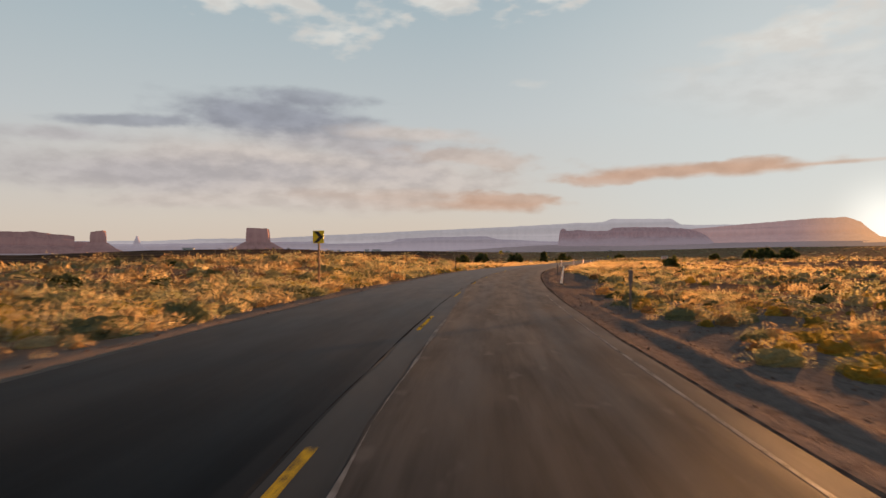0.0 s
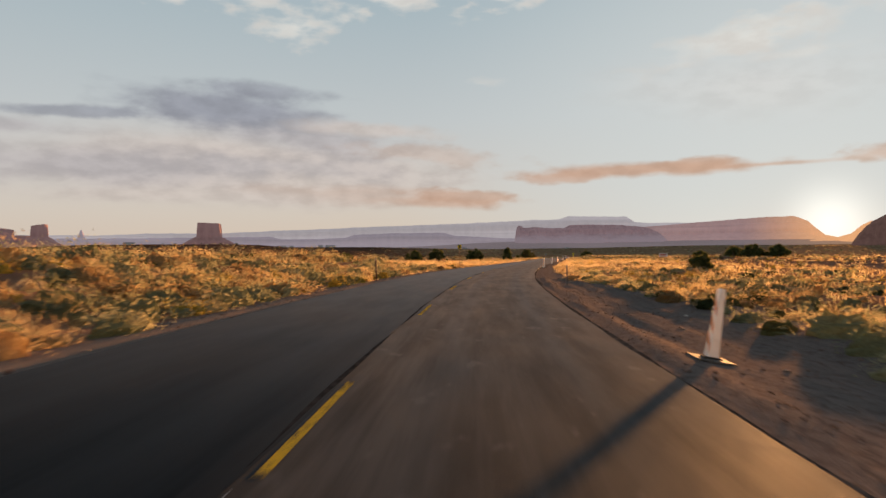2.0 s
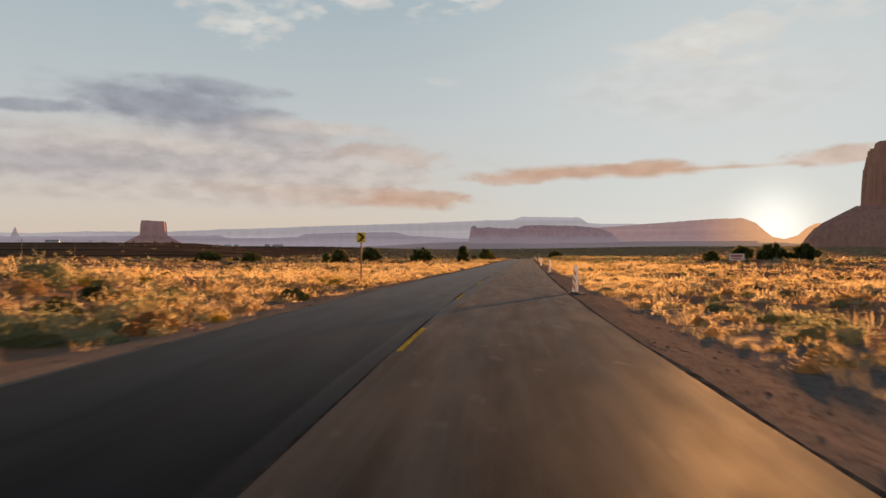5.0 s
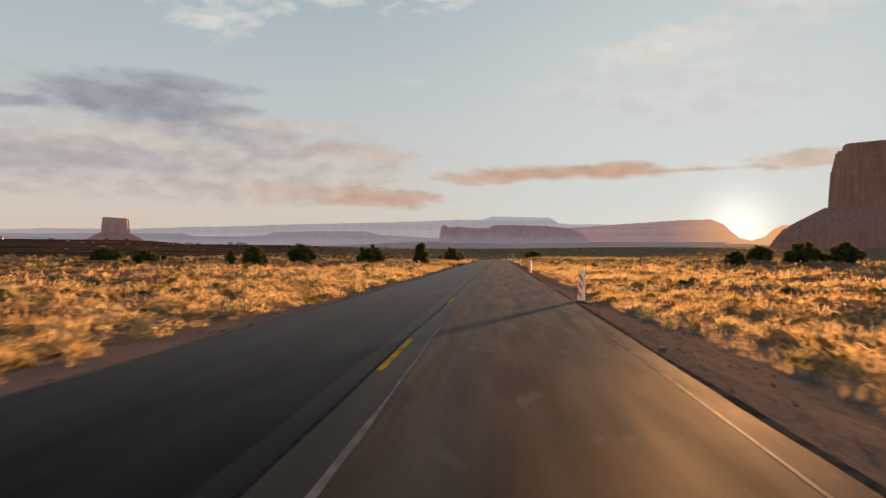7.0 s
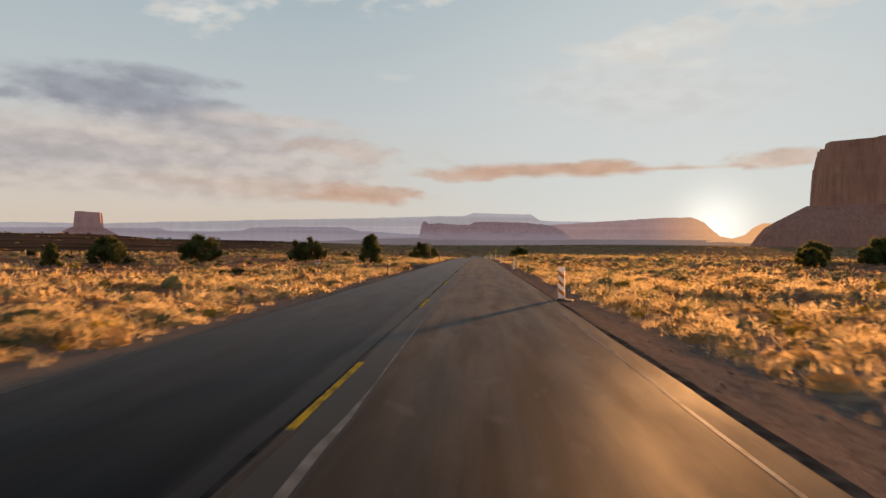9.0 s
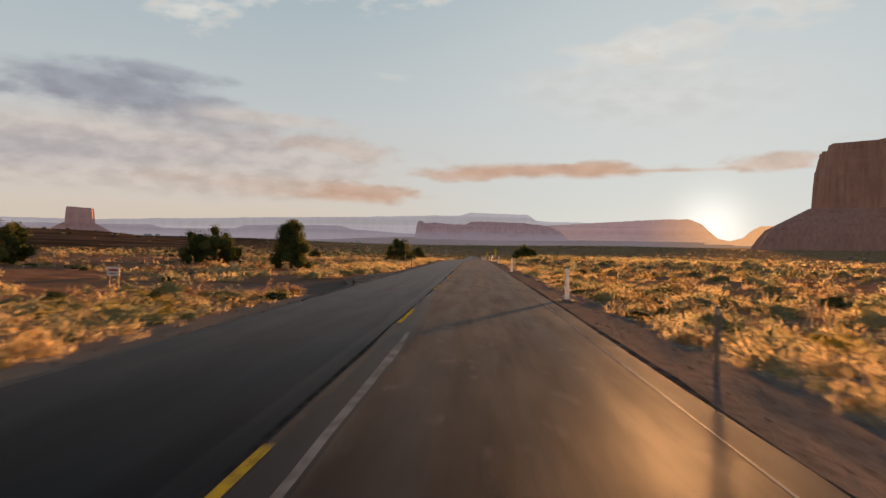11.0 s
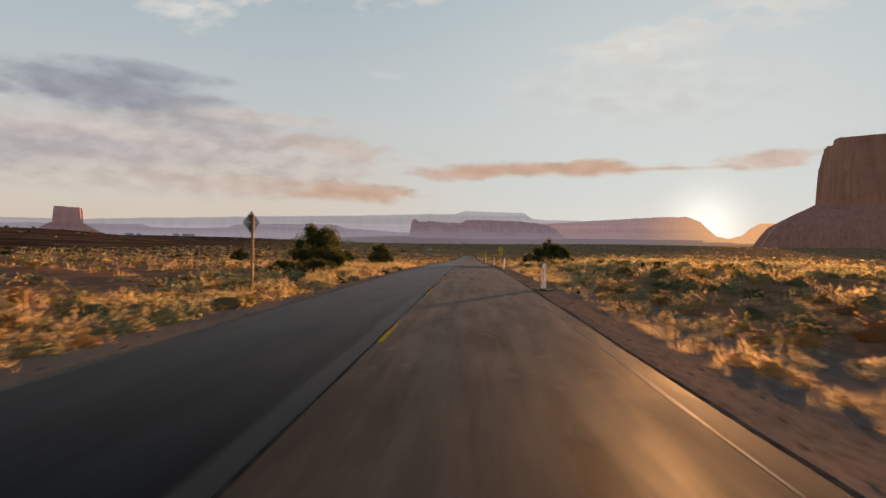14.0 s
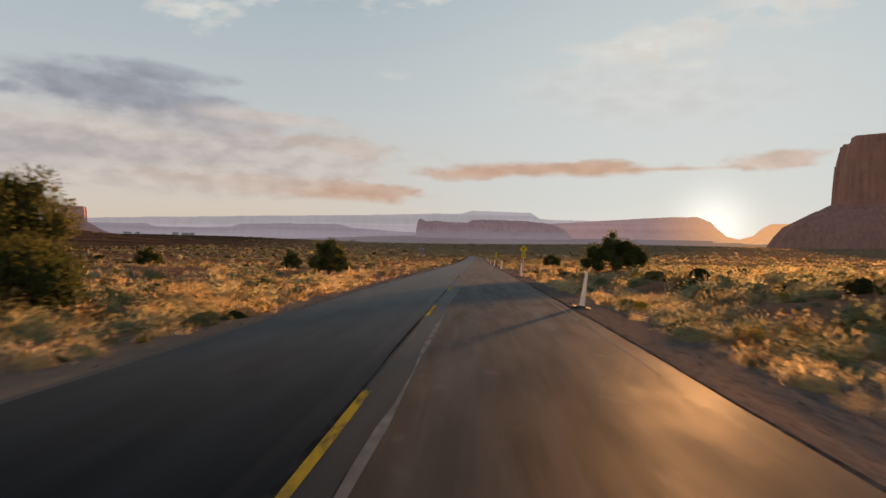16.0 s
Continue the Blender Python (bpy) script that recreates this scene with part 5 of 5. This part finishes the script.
juniper(291.9, -13.6, 3.9, 3.2, "upright dark juniper near the dirt track", 1, 14000, True, 0.0, 0.065)
juniper(308.0, -26.6, 3.4, 6.6, "broad rounded dark green juniper", 2, 10000)
juniper(360.7, -11.9, 4.1, 4.9, "broad open juniper with sunlit twigs", 33, 20000, False, 0.35, 0.065)
juniper(406.2, -12.4, 3.2, 3.7, "rounded dark juniper beside the road", 4, 7000)
juniper(424.2, -20.6, 2.3, 2.2, "small rounded juniper beside the road", 5, 3000)
juniper(288.3, -36.5, 3.6, 5.4, "broad dark juniper on the plain", 6, 6000, leaf=0.10)
juniper(269.4, -39.0, 3.0, 4.4, "olive juniper on the plain", 7, 5000, leaf=0.10)
juniper(259.2, -39.1, 2.2, 1.6, "small upright juniper on the plain", 8, 2500, True, leaf=0.10)
juniper(318.2, -92.0, 3.0, 8.0, "wide low juniper far from the road", 9, 3500, leaf=0.18)
juniper(285.8, -66.0, 2.4, 5.0, "low dark juniper on the plain", 10, 3000, leaf=0.14)
juniper(406.1, 13.4, 3.7, 5.2, "rounded juniper backed by the low sun", 12, 9000)
juniper(140.7, 21.2, 2.0, 2.6, "small dark juniper among brush", 13, 5000)
juniper(291.7, 46.0, 2.6, 3.6, "dark juniper on the plain", 15, 3500, leaf=0.12)
juniper(308.3, 65.0, 4.2, 8.0, "broad juniper against the sun", 16, 5000, leaf=0.16)
juniper(306, 72.5, 4.2, 7.5, "rounded juniper out on the plain", 22, 4000, leaf=0.16)
juniper(330, 64.0, 3.7, 6.5, "rounded juniper out on the plain", 23, 4000, leaf=0.16)
for s0, o0, seed in ((346.5, -9.0, 20), (349.5, -12.0, 21)):
    juniper(s0, o0, 1.15, 3.2, "low spreading dark green shrub beside the road", seed, 8000, leaf=0.05, leaves_of=DARK, name="desert_shrub", kind_of="shrub", bunch="shrubs beside the road")
juniper(440, -45, 2.6, 4.0, "rounded juniper on the plain", 18, 2500, leaf=0.16)
juniper(520, 20, 3.0, 4.5, "dark juniper on the plain", 19, 2500, leaf=0.18)


# ---- vertical panels along the closed shoulder ----
def vertical_panel():
    thing = tagged(new("vertical_panel"), "white traffic panel with slanting orange stripes on a dusty rubber base", "traffic panel", "panels along the shoulder")
    base = box(0.80, 0.60, 0.05, bevel=0.016, segments=2)
    part("base", base, RUBBER, thing, "dusty rubber base plate")
    part("collar", box(0.30, 0.28, 0.035, (0, 0, 0.048), 0.012), RUBBER, thing, "raised rubber collar")
    bm = bmesh.new()
    w = 0.115
    prof = ((-0.105, 0.05), (0.105, 0.05), (0.085, 0.12), (0.038, 1.15), (0.032, 1.18), (-0.032, 1.18), (-0.038, 1.15), (-0.085, 0.12))
    sides = [[bm.verts.new((sx * w, y, z)) for y, z in prof] for sx in (-1, 1)]
    bm.faces.new(sides[0])
    bm.faces.new(list(reversed(sides[1])))
    for i in range(len(prof)):
        j = (i + 1) % len(prof)
        bm.faces.new((sides[0][i], sides[1][i], sides[1][j], sides[0][j]))
    bmesh.ops.recalc_face_normals(bm, faces=bm.faces)
    bmesh.ops.bevel(bm, geom=list(bm.edges), offset=0.008, segments=1, affect="EDGES")
    part("body", bm, PANEL_WHITE, thing, "tapering white plastic body")
    for face in (-1, 1):
        for i in range(3):
            top = 0.47 + 0.29 * i

            def spot(x, z):
                t = (z - 0.12) / 1.03
                return (x, face * (0.085 + (0.038 - 0.085) * t + 0.003), z)

            bm = bmesh.new()
            x0, x1 = 0.104 * face, -0.104 * face
            bm.faces.new([bm.verts.new(spot(x, z)) for x, z in ((x0, top), (x0, top - 0.13), (x1, top - 0.32), (x1, top - 0.19))])
            r = bmesh.ops.extrude_face_region(bm, geom=list(bm.faces))
            bmesh.ops.translate(bm, vec=(0, -face * 0.002, 0), verts=[v for v in r["geom"] if isinstance(v, bmesh.types.BMVert)])
            bmesh.ops.recalc_face_normals(bm, faces=bm.faces)
            part("stripe", bm, PANEL_ORANGE, thing, "orange stripe")
    return thing


first = None
for s, o, turn, lean in ((72.4, 5.15, 88, 9), (146, 4.35, -60, 2), (179.4, 4.36, -58, 2), (218.7, 4.35, -12, 0), (259.9, 4.75, -86, 0), (292.6, 4.45, -84, 2), (329.9, 4.64, -76, 1), (365.1, 4.5, 84, 7), (401, 4.8, -80, 1), (438, 4.4, -30, 4), (474, 4.4, -60, 0), (511, 4.4, -70, 2), (548, 4.4, -20, 0), (584, 4.4, -50, 0)):
    if first is None:
        thing = first = vertical_panel()
    else:
        thing = copy_thing(first, Matrix())
    thing.matrix_world = at_road(s, o, 0) @ pose(0, 0, -0.008, 0, lean, 0) @ pose(0, 0, 0, 0, 0, turn)


# ---- signs and posts ----
def chevron_sign(s, o, turn, Z_SIGN=2.5):
    Z_SIGN -= float(ground_z(s, o))
    thing = tagged(new("chevron_sign"), "yellow sign with a black chevron on a wooden post", "road sign", "chevrons along the bend")
    part("post", box(0.09, 0.07, Z_SIGN + 0.58, (0, 0.045, -0.35), 0.008), WOOD, thing, "pale weathered wooden post")
    bm = slab(rounded(0.55, 0.60, 0.04), 0.004)
    bmesh.ops.translate(bm, vec=(0, -0.012, Z_SIGN), verts=bm.verts)
    plate = part("plate", bm, SIGN_YELLOW, thing, "yellow sign plate")
    bm = slab(((-0.23, 0.27), (-0.04, 0.27), (0.23, 0.0), (-0.04, -0.27), (-0.23, -0.27), (0.02, 0.0)), 0.003)
    bmesh.ops.translate(bm, vec=(0, -0.016, Z_SIGN), verts=bm.verts)
    part("chevron", bm, SIGN_BLACK, plate, "black arrow head")
    for dz in (-0.24, 0.24):
        part("bolt", rod(0.012, 0.012, 0.012, (0.0, -0.02, Z_SIGN + dz), 8), GALV, thing)
    thing.matrix_world = at_road(s, o, turn)


chevron_sign(59.6, -6.9, -4)
chevron_sign(158.2, -7.6, -6)


def diamond_sign(s, o, size, centre, turn, facing, label, plaque=False):
    """facing 1: its yellow face to the start of the road; -1: its bare back."""
    thing = tagged(new("warning_sign"), label, "road sign")
    bm = box(0.10, 0.10, centre + (0.33 if facing < 0 else 0.15) + 0.25, (0, 0, -0.25), 0.006)
    bmesh.ops.rotate(bm, matrix=Matrix.Rotation(radians(-turn), 3, "Z"), verts=bm.verts)
    bmesh.ops.translate(bm, vec=(0, 0.075 * facing, 0), verts=bm.verts)
    part("post", bm, WOOD if facing < 0 else SIGN_WHITE, thing, "square sign post")
    h = size / math.sqrt(2)
    bm = slab(((0, h), (-h, 0), (0, -h), (h, 0)), 0.004, 0)
    bmesh.ops.translate(bm, vec=(0, -0.012 * facing, centre), verts=bm.verts)
    plate = part("plate", bm, ALU if facing < 0 else SIGN_YELLOW, thing, "bare aluminium back of a diamond sign" if facing < 0 else "yellow diamond plate")
    if facing < 0:
        part("brace", box(h * 1.85, 0.03, 0.07, (0, -0.014, centre - 0.035), 0.004), SIGN_WHITE, thing, "pale cross brace")
        for dz in (-0.25, 0.20):
            part("clamp", box(0.24, 0.045, 0.06, (0, -0.012, centre + dz), 0.006), SIGN_BLACK, thing, "dark bolted clamp")
    else:
        bm = slab(((-0.05, -0.26), (0.05, -0.26), (0.05, 0.10), (0.16, 0.10), (0.0, 0.30), (-0.16, 0.10), (-0.05, 0.10)), 0.003)
        bmesh.ops.translate(bm, vec=(0, -0.018, centre), verts=bm.verts)
        part("symbol", bm, SIGN_BLACK, plate, "black arrow symbol")
    if plaque:
        bm = slab(rounded(0.56, 0.56, 0.03), 0.004)
        bmesh.ops.translate(bm, vec=(0, -0.012 * facing, centre - h - 0.31), verts=bm.verts)
        pl = part("plaque", bm, ALU if facing < 0 else SIGN_YELLOW, thing, "square plaque below the diamond")
        if facing > 0:
            for dz in (0.06, -0.10):
                part("text_bar", box(0.24, 0.006, 0.07, (0, -0.016, centre - h - 0.31 + dz - 0.03)), SIGN_BLACK, pl)
    thing.matrix_world = at_road(s, o, turn)


diamond_sign(327.7, -7.75, 0.685, 2.98, 62, -1, "bare metal back of a diamond sign on a wooden post")
diamond_sign(451.7, -7.5, 0.76, 2.9, 3, -1, "far back of a diamond sign with a plaque", True)
diamond_sign(435, 7.2, 0.76, 2.95, -3, 1, "yellow diamond warning sign with a speed plaque", True)
diamond_sign(560, 7.0, 0.8, 2.9, 0, 1, "far yellow diamond warning sign", True)


def marker_post(s, o, high, material, label, lean=0, bar=False):
    thing = tagged(new("marker_post"), label, "post", "marker posts")
    bm = box(0.075, 0.05, high + 0.3, (0, 0, -0.3), 0.006)
    part("stake", bm, material, thing)
    if bar:
        part("plate", box(0.145, 0.012, 0.42, (0, -0.032, high - 0.40), 0.004), GREY_POST, thing, "flat grey marker plate")
        part("cap", box(0.10, 0.07, 0.035, (0, 0, high), 0.006), GALV, thing, "pale metal cap")
    else:
        part("reflector", box(0.06, 0.008, 0.10, (0, -0.03, high - 0.14), 0.003), GALV, thing, "dull reflector")
    thing.matrix_world = at_road(s, o, 0) @ pose(0, 0, 0, 0, lean, 0)


marker_post(245, 5.0, 1.0, GREY_POST, "grey marker post beside the gravel", 0)
marker_post(240, -4.45, 0.95, BROWN_POST, "dark marker post in short grass", 0)
marker_post(97.0, -4.4, 1.2, BROWN_POST, "dark rusty marker post at the road edge", -2)
marker_post(302.5, -4.6, 1.05, BROWN_POST, "reddish brown marker post at the road edge", 1)
marker_post(50.8, 6.0, 1.40, GREY_POST, "grey marker post with a flat plate beside brush", 1, True)
marker_post(100.5, 5.6, 1.15, GREY_POST, "grey marker post in bare gravel", -1)
marker_post(304.3, 5.5, 1.15, GREY_POST, "grey marker post in dry grass", 1)


def notice(s, o, wide, high, clear, turn, label, name="notice_board"):
    thing = tagged(new(name), label, "sign")
    for sx in (-1, 1):
        part("post", box(0.09, 0.09, clear + high + 0.3, (sx * wide * 0.36, 0.06, -0.3), 0.008), WOOD, thing)
    bm = slab(rounded(wide, high, 0.04), 0.02)
    bmesh.ops.translate(bm, vec=(0, 0, clear + high / 2), verts=bm.verts)
    board = part("board", bm, SIGN_WHITE, thing, "white board")
    for k, (ln, hh) in enumerate(((0.72, 0.24), (0.55, 0.12))):
        part("text_bar", box(wide * ln, 0.006, high * hh, (0, -0.008, clear + high * (0.52 - 0.32 * k))), SIGN_RED, board, "unreadable dark red line of writing")
    thing.matrix_world = at_road(s, o, turn)


notice(190.1, 23.3, 1.45, 0.68, 1.35, -14, "white roadside notice board with faded red writing")
notice(266.5, -15.2, 0.55, 0.42, 0.55, 10, "small white sign low beside the dirt track", "small_sign")


# ---- far houses ----
def house(azimuth, r, wide, deep, high, turn, label):
    # on the crest of the nearest swell
    r = max(range(int(r) - 300, int(r) + 300, 20), key=lambda d: float(far_rise(*polar(azimuth, d))) / d)
    x, y = polar(azimuth, r)
    thing = tagged(new("house"), label, "house", "houses far out on the plain")
    part("wall", box(wide, deep, high + 1.0, (0, 0, -1.6)), WALL_PAINT, thing, "white siding")
    bm = bmesh.new()
    e, k = 0.4, high - 0.6
    v = [bm.verts.new(c) for c in ((-wide / 2 - e, -deep / 2 - e, k), (wide / 2 + e, -deep / 2 - e, k), (wide / 2 + e, deep / 2 + e, k), (-wide / 2 - e, deep / 2 + e, k), (-wide / 2 - e, 0, k + 1.3), (wide / 2 + e, 0, k + 1.3))]
    for f in ((0, 1, 5, 4), (2, 3, 4, 5), (0, 4, 3), (1, 2, 5), (3, 2, 1, 0)):
        bm.faces.new([v[i] for i in f])
    part("roof", bm, ROOF, thing, "low metal roof")
    for i in (-0.3, 0.3):
        part("window", box(wide * 0.12, 0.1, high * 0.3, (i * wide, -deep / 2 - 0.03, high * 0.25)), GLASS, thing)
    part("door", box(wide * 0.08, 0.1, high * 0.55, (0, -deep / 2 - 0.03, -0.4)), GREY_POST, thing)
    z = float(far_rise(x, y)) - 2.7 + 1.6 * (float(lattice(x / 48, y / 48, 6)) - 0.5)
    thing.matrix_world = pose(x, y, z, 0, 0, turn)


for azimuth, r, wide, deep, high, turn, label in (
    (-8.8, 2250, 16, 6, 3.8, 20, "long white trailer house on the plain"), (-8.2, 1930, 9, 6, 3.6, -10, "small white house on the plain"), (-6.0, 1960, 12, 7, 4, 10, "white house with a low roof"),
    (-5.4, 1980, 14, 6, 3.8, 35, "white trailer house in a row"), (-5.0, 2000, 10, 6, 3.8, 5, "small pale house in a row"), (5.2, 2300, 14, 7, 4, 0, "lone white house far off"), (13.2, 2500, 14, 7, 4, 0, "white house below the mesa"), (-19.3, 1500, 18, 8, 3.2, 15, "long white shed on the plain")):
    house(azimuth, r, wide, deep, high, turn, label)


def utility_pole(x, y, turn, label):
    thing = tagged(new("utility_pole"), label, "pole", "utility poles on the plain")
    part("pole", rod(0.17, 0.12, 12.5, (0, 0, -1.5), 8), WOOD, thing, "weathered wooden pole")
    part("crossarm", box(2.6, 0.12, 0.14, (0, 0.14, 10.0), 0.01), WOOD, thing)
    for dx in (-1.15, -0.4, 0.4, 1.15):
        part("insulator", rod(0.05, 0.035, 0.16, (dx, 0.14, 10.14), 6), GALV, thing)
    thing.matrix_world = pose(x, y, float(far_rise(x, y)) - 2.8, 0, 0, turn)


for azimuth, r in ((-20.64, 400), (-17.85, 440)):
    x, y = polar(azimuth, r)
    utility_pole(x + 6, y + 78, 30, "dark wooden utility pole far out on the plain")


# ---- stones and litter on the shoulders ----
def stone_form(seed):
    bm = bmesh.new()
    bmesh.ops.create_icosphere(bm, subdivisions=1, radius=1)
    r = random.Random(seed)
    for v in bm.verts:
        v.co *= 0.7 + 0.6 * r.random()
        v.co.z *= 0.6
    return bm_mesh("stone", bm)


stones = [stone_form(k) for k in range(5)]
for me in stones:
    me.materials.append(STONE)
r = random.Random(4)
for k in range(150):
    s = r.uniform(20, 400)
    side = r.random() < 0.7
    o = r.uniform(4.3, 6.6) if side else -r.uniform(3.9, 4.7)
    size = r.uniform(0.015, 0.06) * (1.6 if r.random() < 0.1 else 1)
    ob = new("stone", stones[k % 5])
    ob.matrix_world = at_road(s, o, r.uniform(0, 360)) @ Matrix.Diagonal((size, size, size, 1))
    tagged(ob, "loose pale stone on the gravel shoulder", "stone", "stones on the shoulder")
for k, (s, o) in enumerate(((262.6, 4.95), (52, 7.6), (82, 7.4))):
    bm = bmesh.new()
    bmesh.ops.create_grid(bm, x_segments=5, y_segments=4, size=0.5)
    for v in bm.verts:
        v.co.z = 0.10 * r.random()
    bmesh.ops.solidify(bm, geom=list(bm.faces), thickness=0.02)
    ob = put("litter", bm_mesh("litter", bm), LITTER, None, "crumpled pale scrap on the gravel shoulder", "litter")
    ob.matrix_world = at_road(s, o, 40 * k) @ pose(0, 0, 0.01) @ Matrix.Diagonal((0.15, 0.11, 0.6, 1))


# ---- loose gravel and clods ----
def clods(count, s0, s1, o0, o1, least, most, seed, power=1.0):
    r = np.random.default_rng(seed)
    s = s0 + (s1 - s0) * r.random(count)
    o = o0 + (o1 - o0) * r.random(count) ** power
    x, y = road_xy(s, o)
    z = ground_z(s, o)
    size = least + (most - least) * r.random(count) ** 4
    axis = np.array(((1, 0, 0), (0, 1, 0), (-1, 0, 0), (0, -1, 0), (0, 0, 0.8), (0, 0, -0.8)), float)
    a = r.random(count) * 6.283
    v = axis[None] * (0.6 + 0.8 * r.random((count, 6, 1))) + 0.25 * r.normal(size=(count, 6, 3))
    v = v * size[:, None, None]
    ca, sa = np.cos(a)[:, None], np.sin(a)[:, None]
    v = np.stack([ca * v[..., 0] - sa * v[..., 1] + x[:, None], sa * v[..., 0] + ca * v[..., 1] + y[:, None], v[..., 2] + (z + size * 0.25)[:, None]], -1)
    f = np.array(((0, 1, 4), (1, 2, 4), (2, 3, 4), (3, 0, 4), (1, 0, 5), (2, 1, 5), (3, 2, 5), (0, 3, 5)))
    return v[:, f].reshape(-1, 3, 3)


put("gravel", tri_mesh("gravel", np.concatenate([clods(8000, 20, 420, 4.15, 6.6, 0.008, 0.032, 61, 0.9), clods(3500, 25, 125, 4.3, 9.5, 0.008, 0.034, 62), clods(3500, 20, 420, -3.75, -5.0, 0.010, 0.04, 63)])), CLOD, None, "loose red brown gravel and clods on the shoulders", "gravel", kind="stuff")


# ---- pale dead branch in the brush ----
def dead_branch(s, o, turn):
    thing = tagged(new("dead_branch"), "pale dead branch arching out of the brush", "branch")
    for k, (ln, rise, skew) in enumerate(((2.2, 0.50, 0.0), (1.7, 0.28, 0.25))):
        bm = bmesh.new()
        pts = [Vector((ln * (u - 0.5), skew + 0.10 * math.sin(3 * u + k), rise * math.sin(math.pi * (0.15 + 0.85 * u)) + 0.05)) for u in np.linspace(0, 1, 8)]
        for i, (a, b) in enumerate(zip(pts, pts[1:])):
            limb(bm, a, b, 0.020 - 0.0018 * i, 0.018 - 0.0018 * i, 6)
        part("limb", bm, DEAD_WOOD, thing)
    thing.matrix_world = at_road(s, o, turn)


dead_branch(53, 12.2, -25)
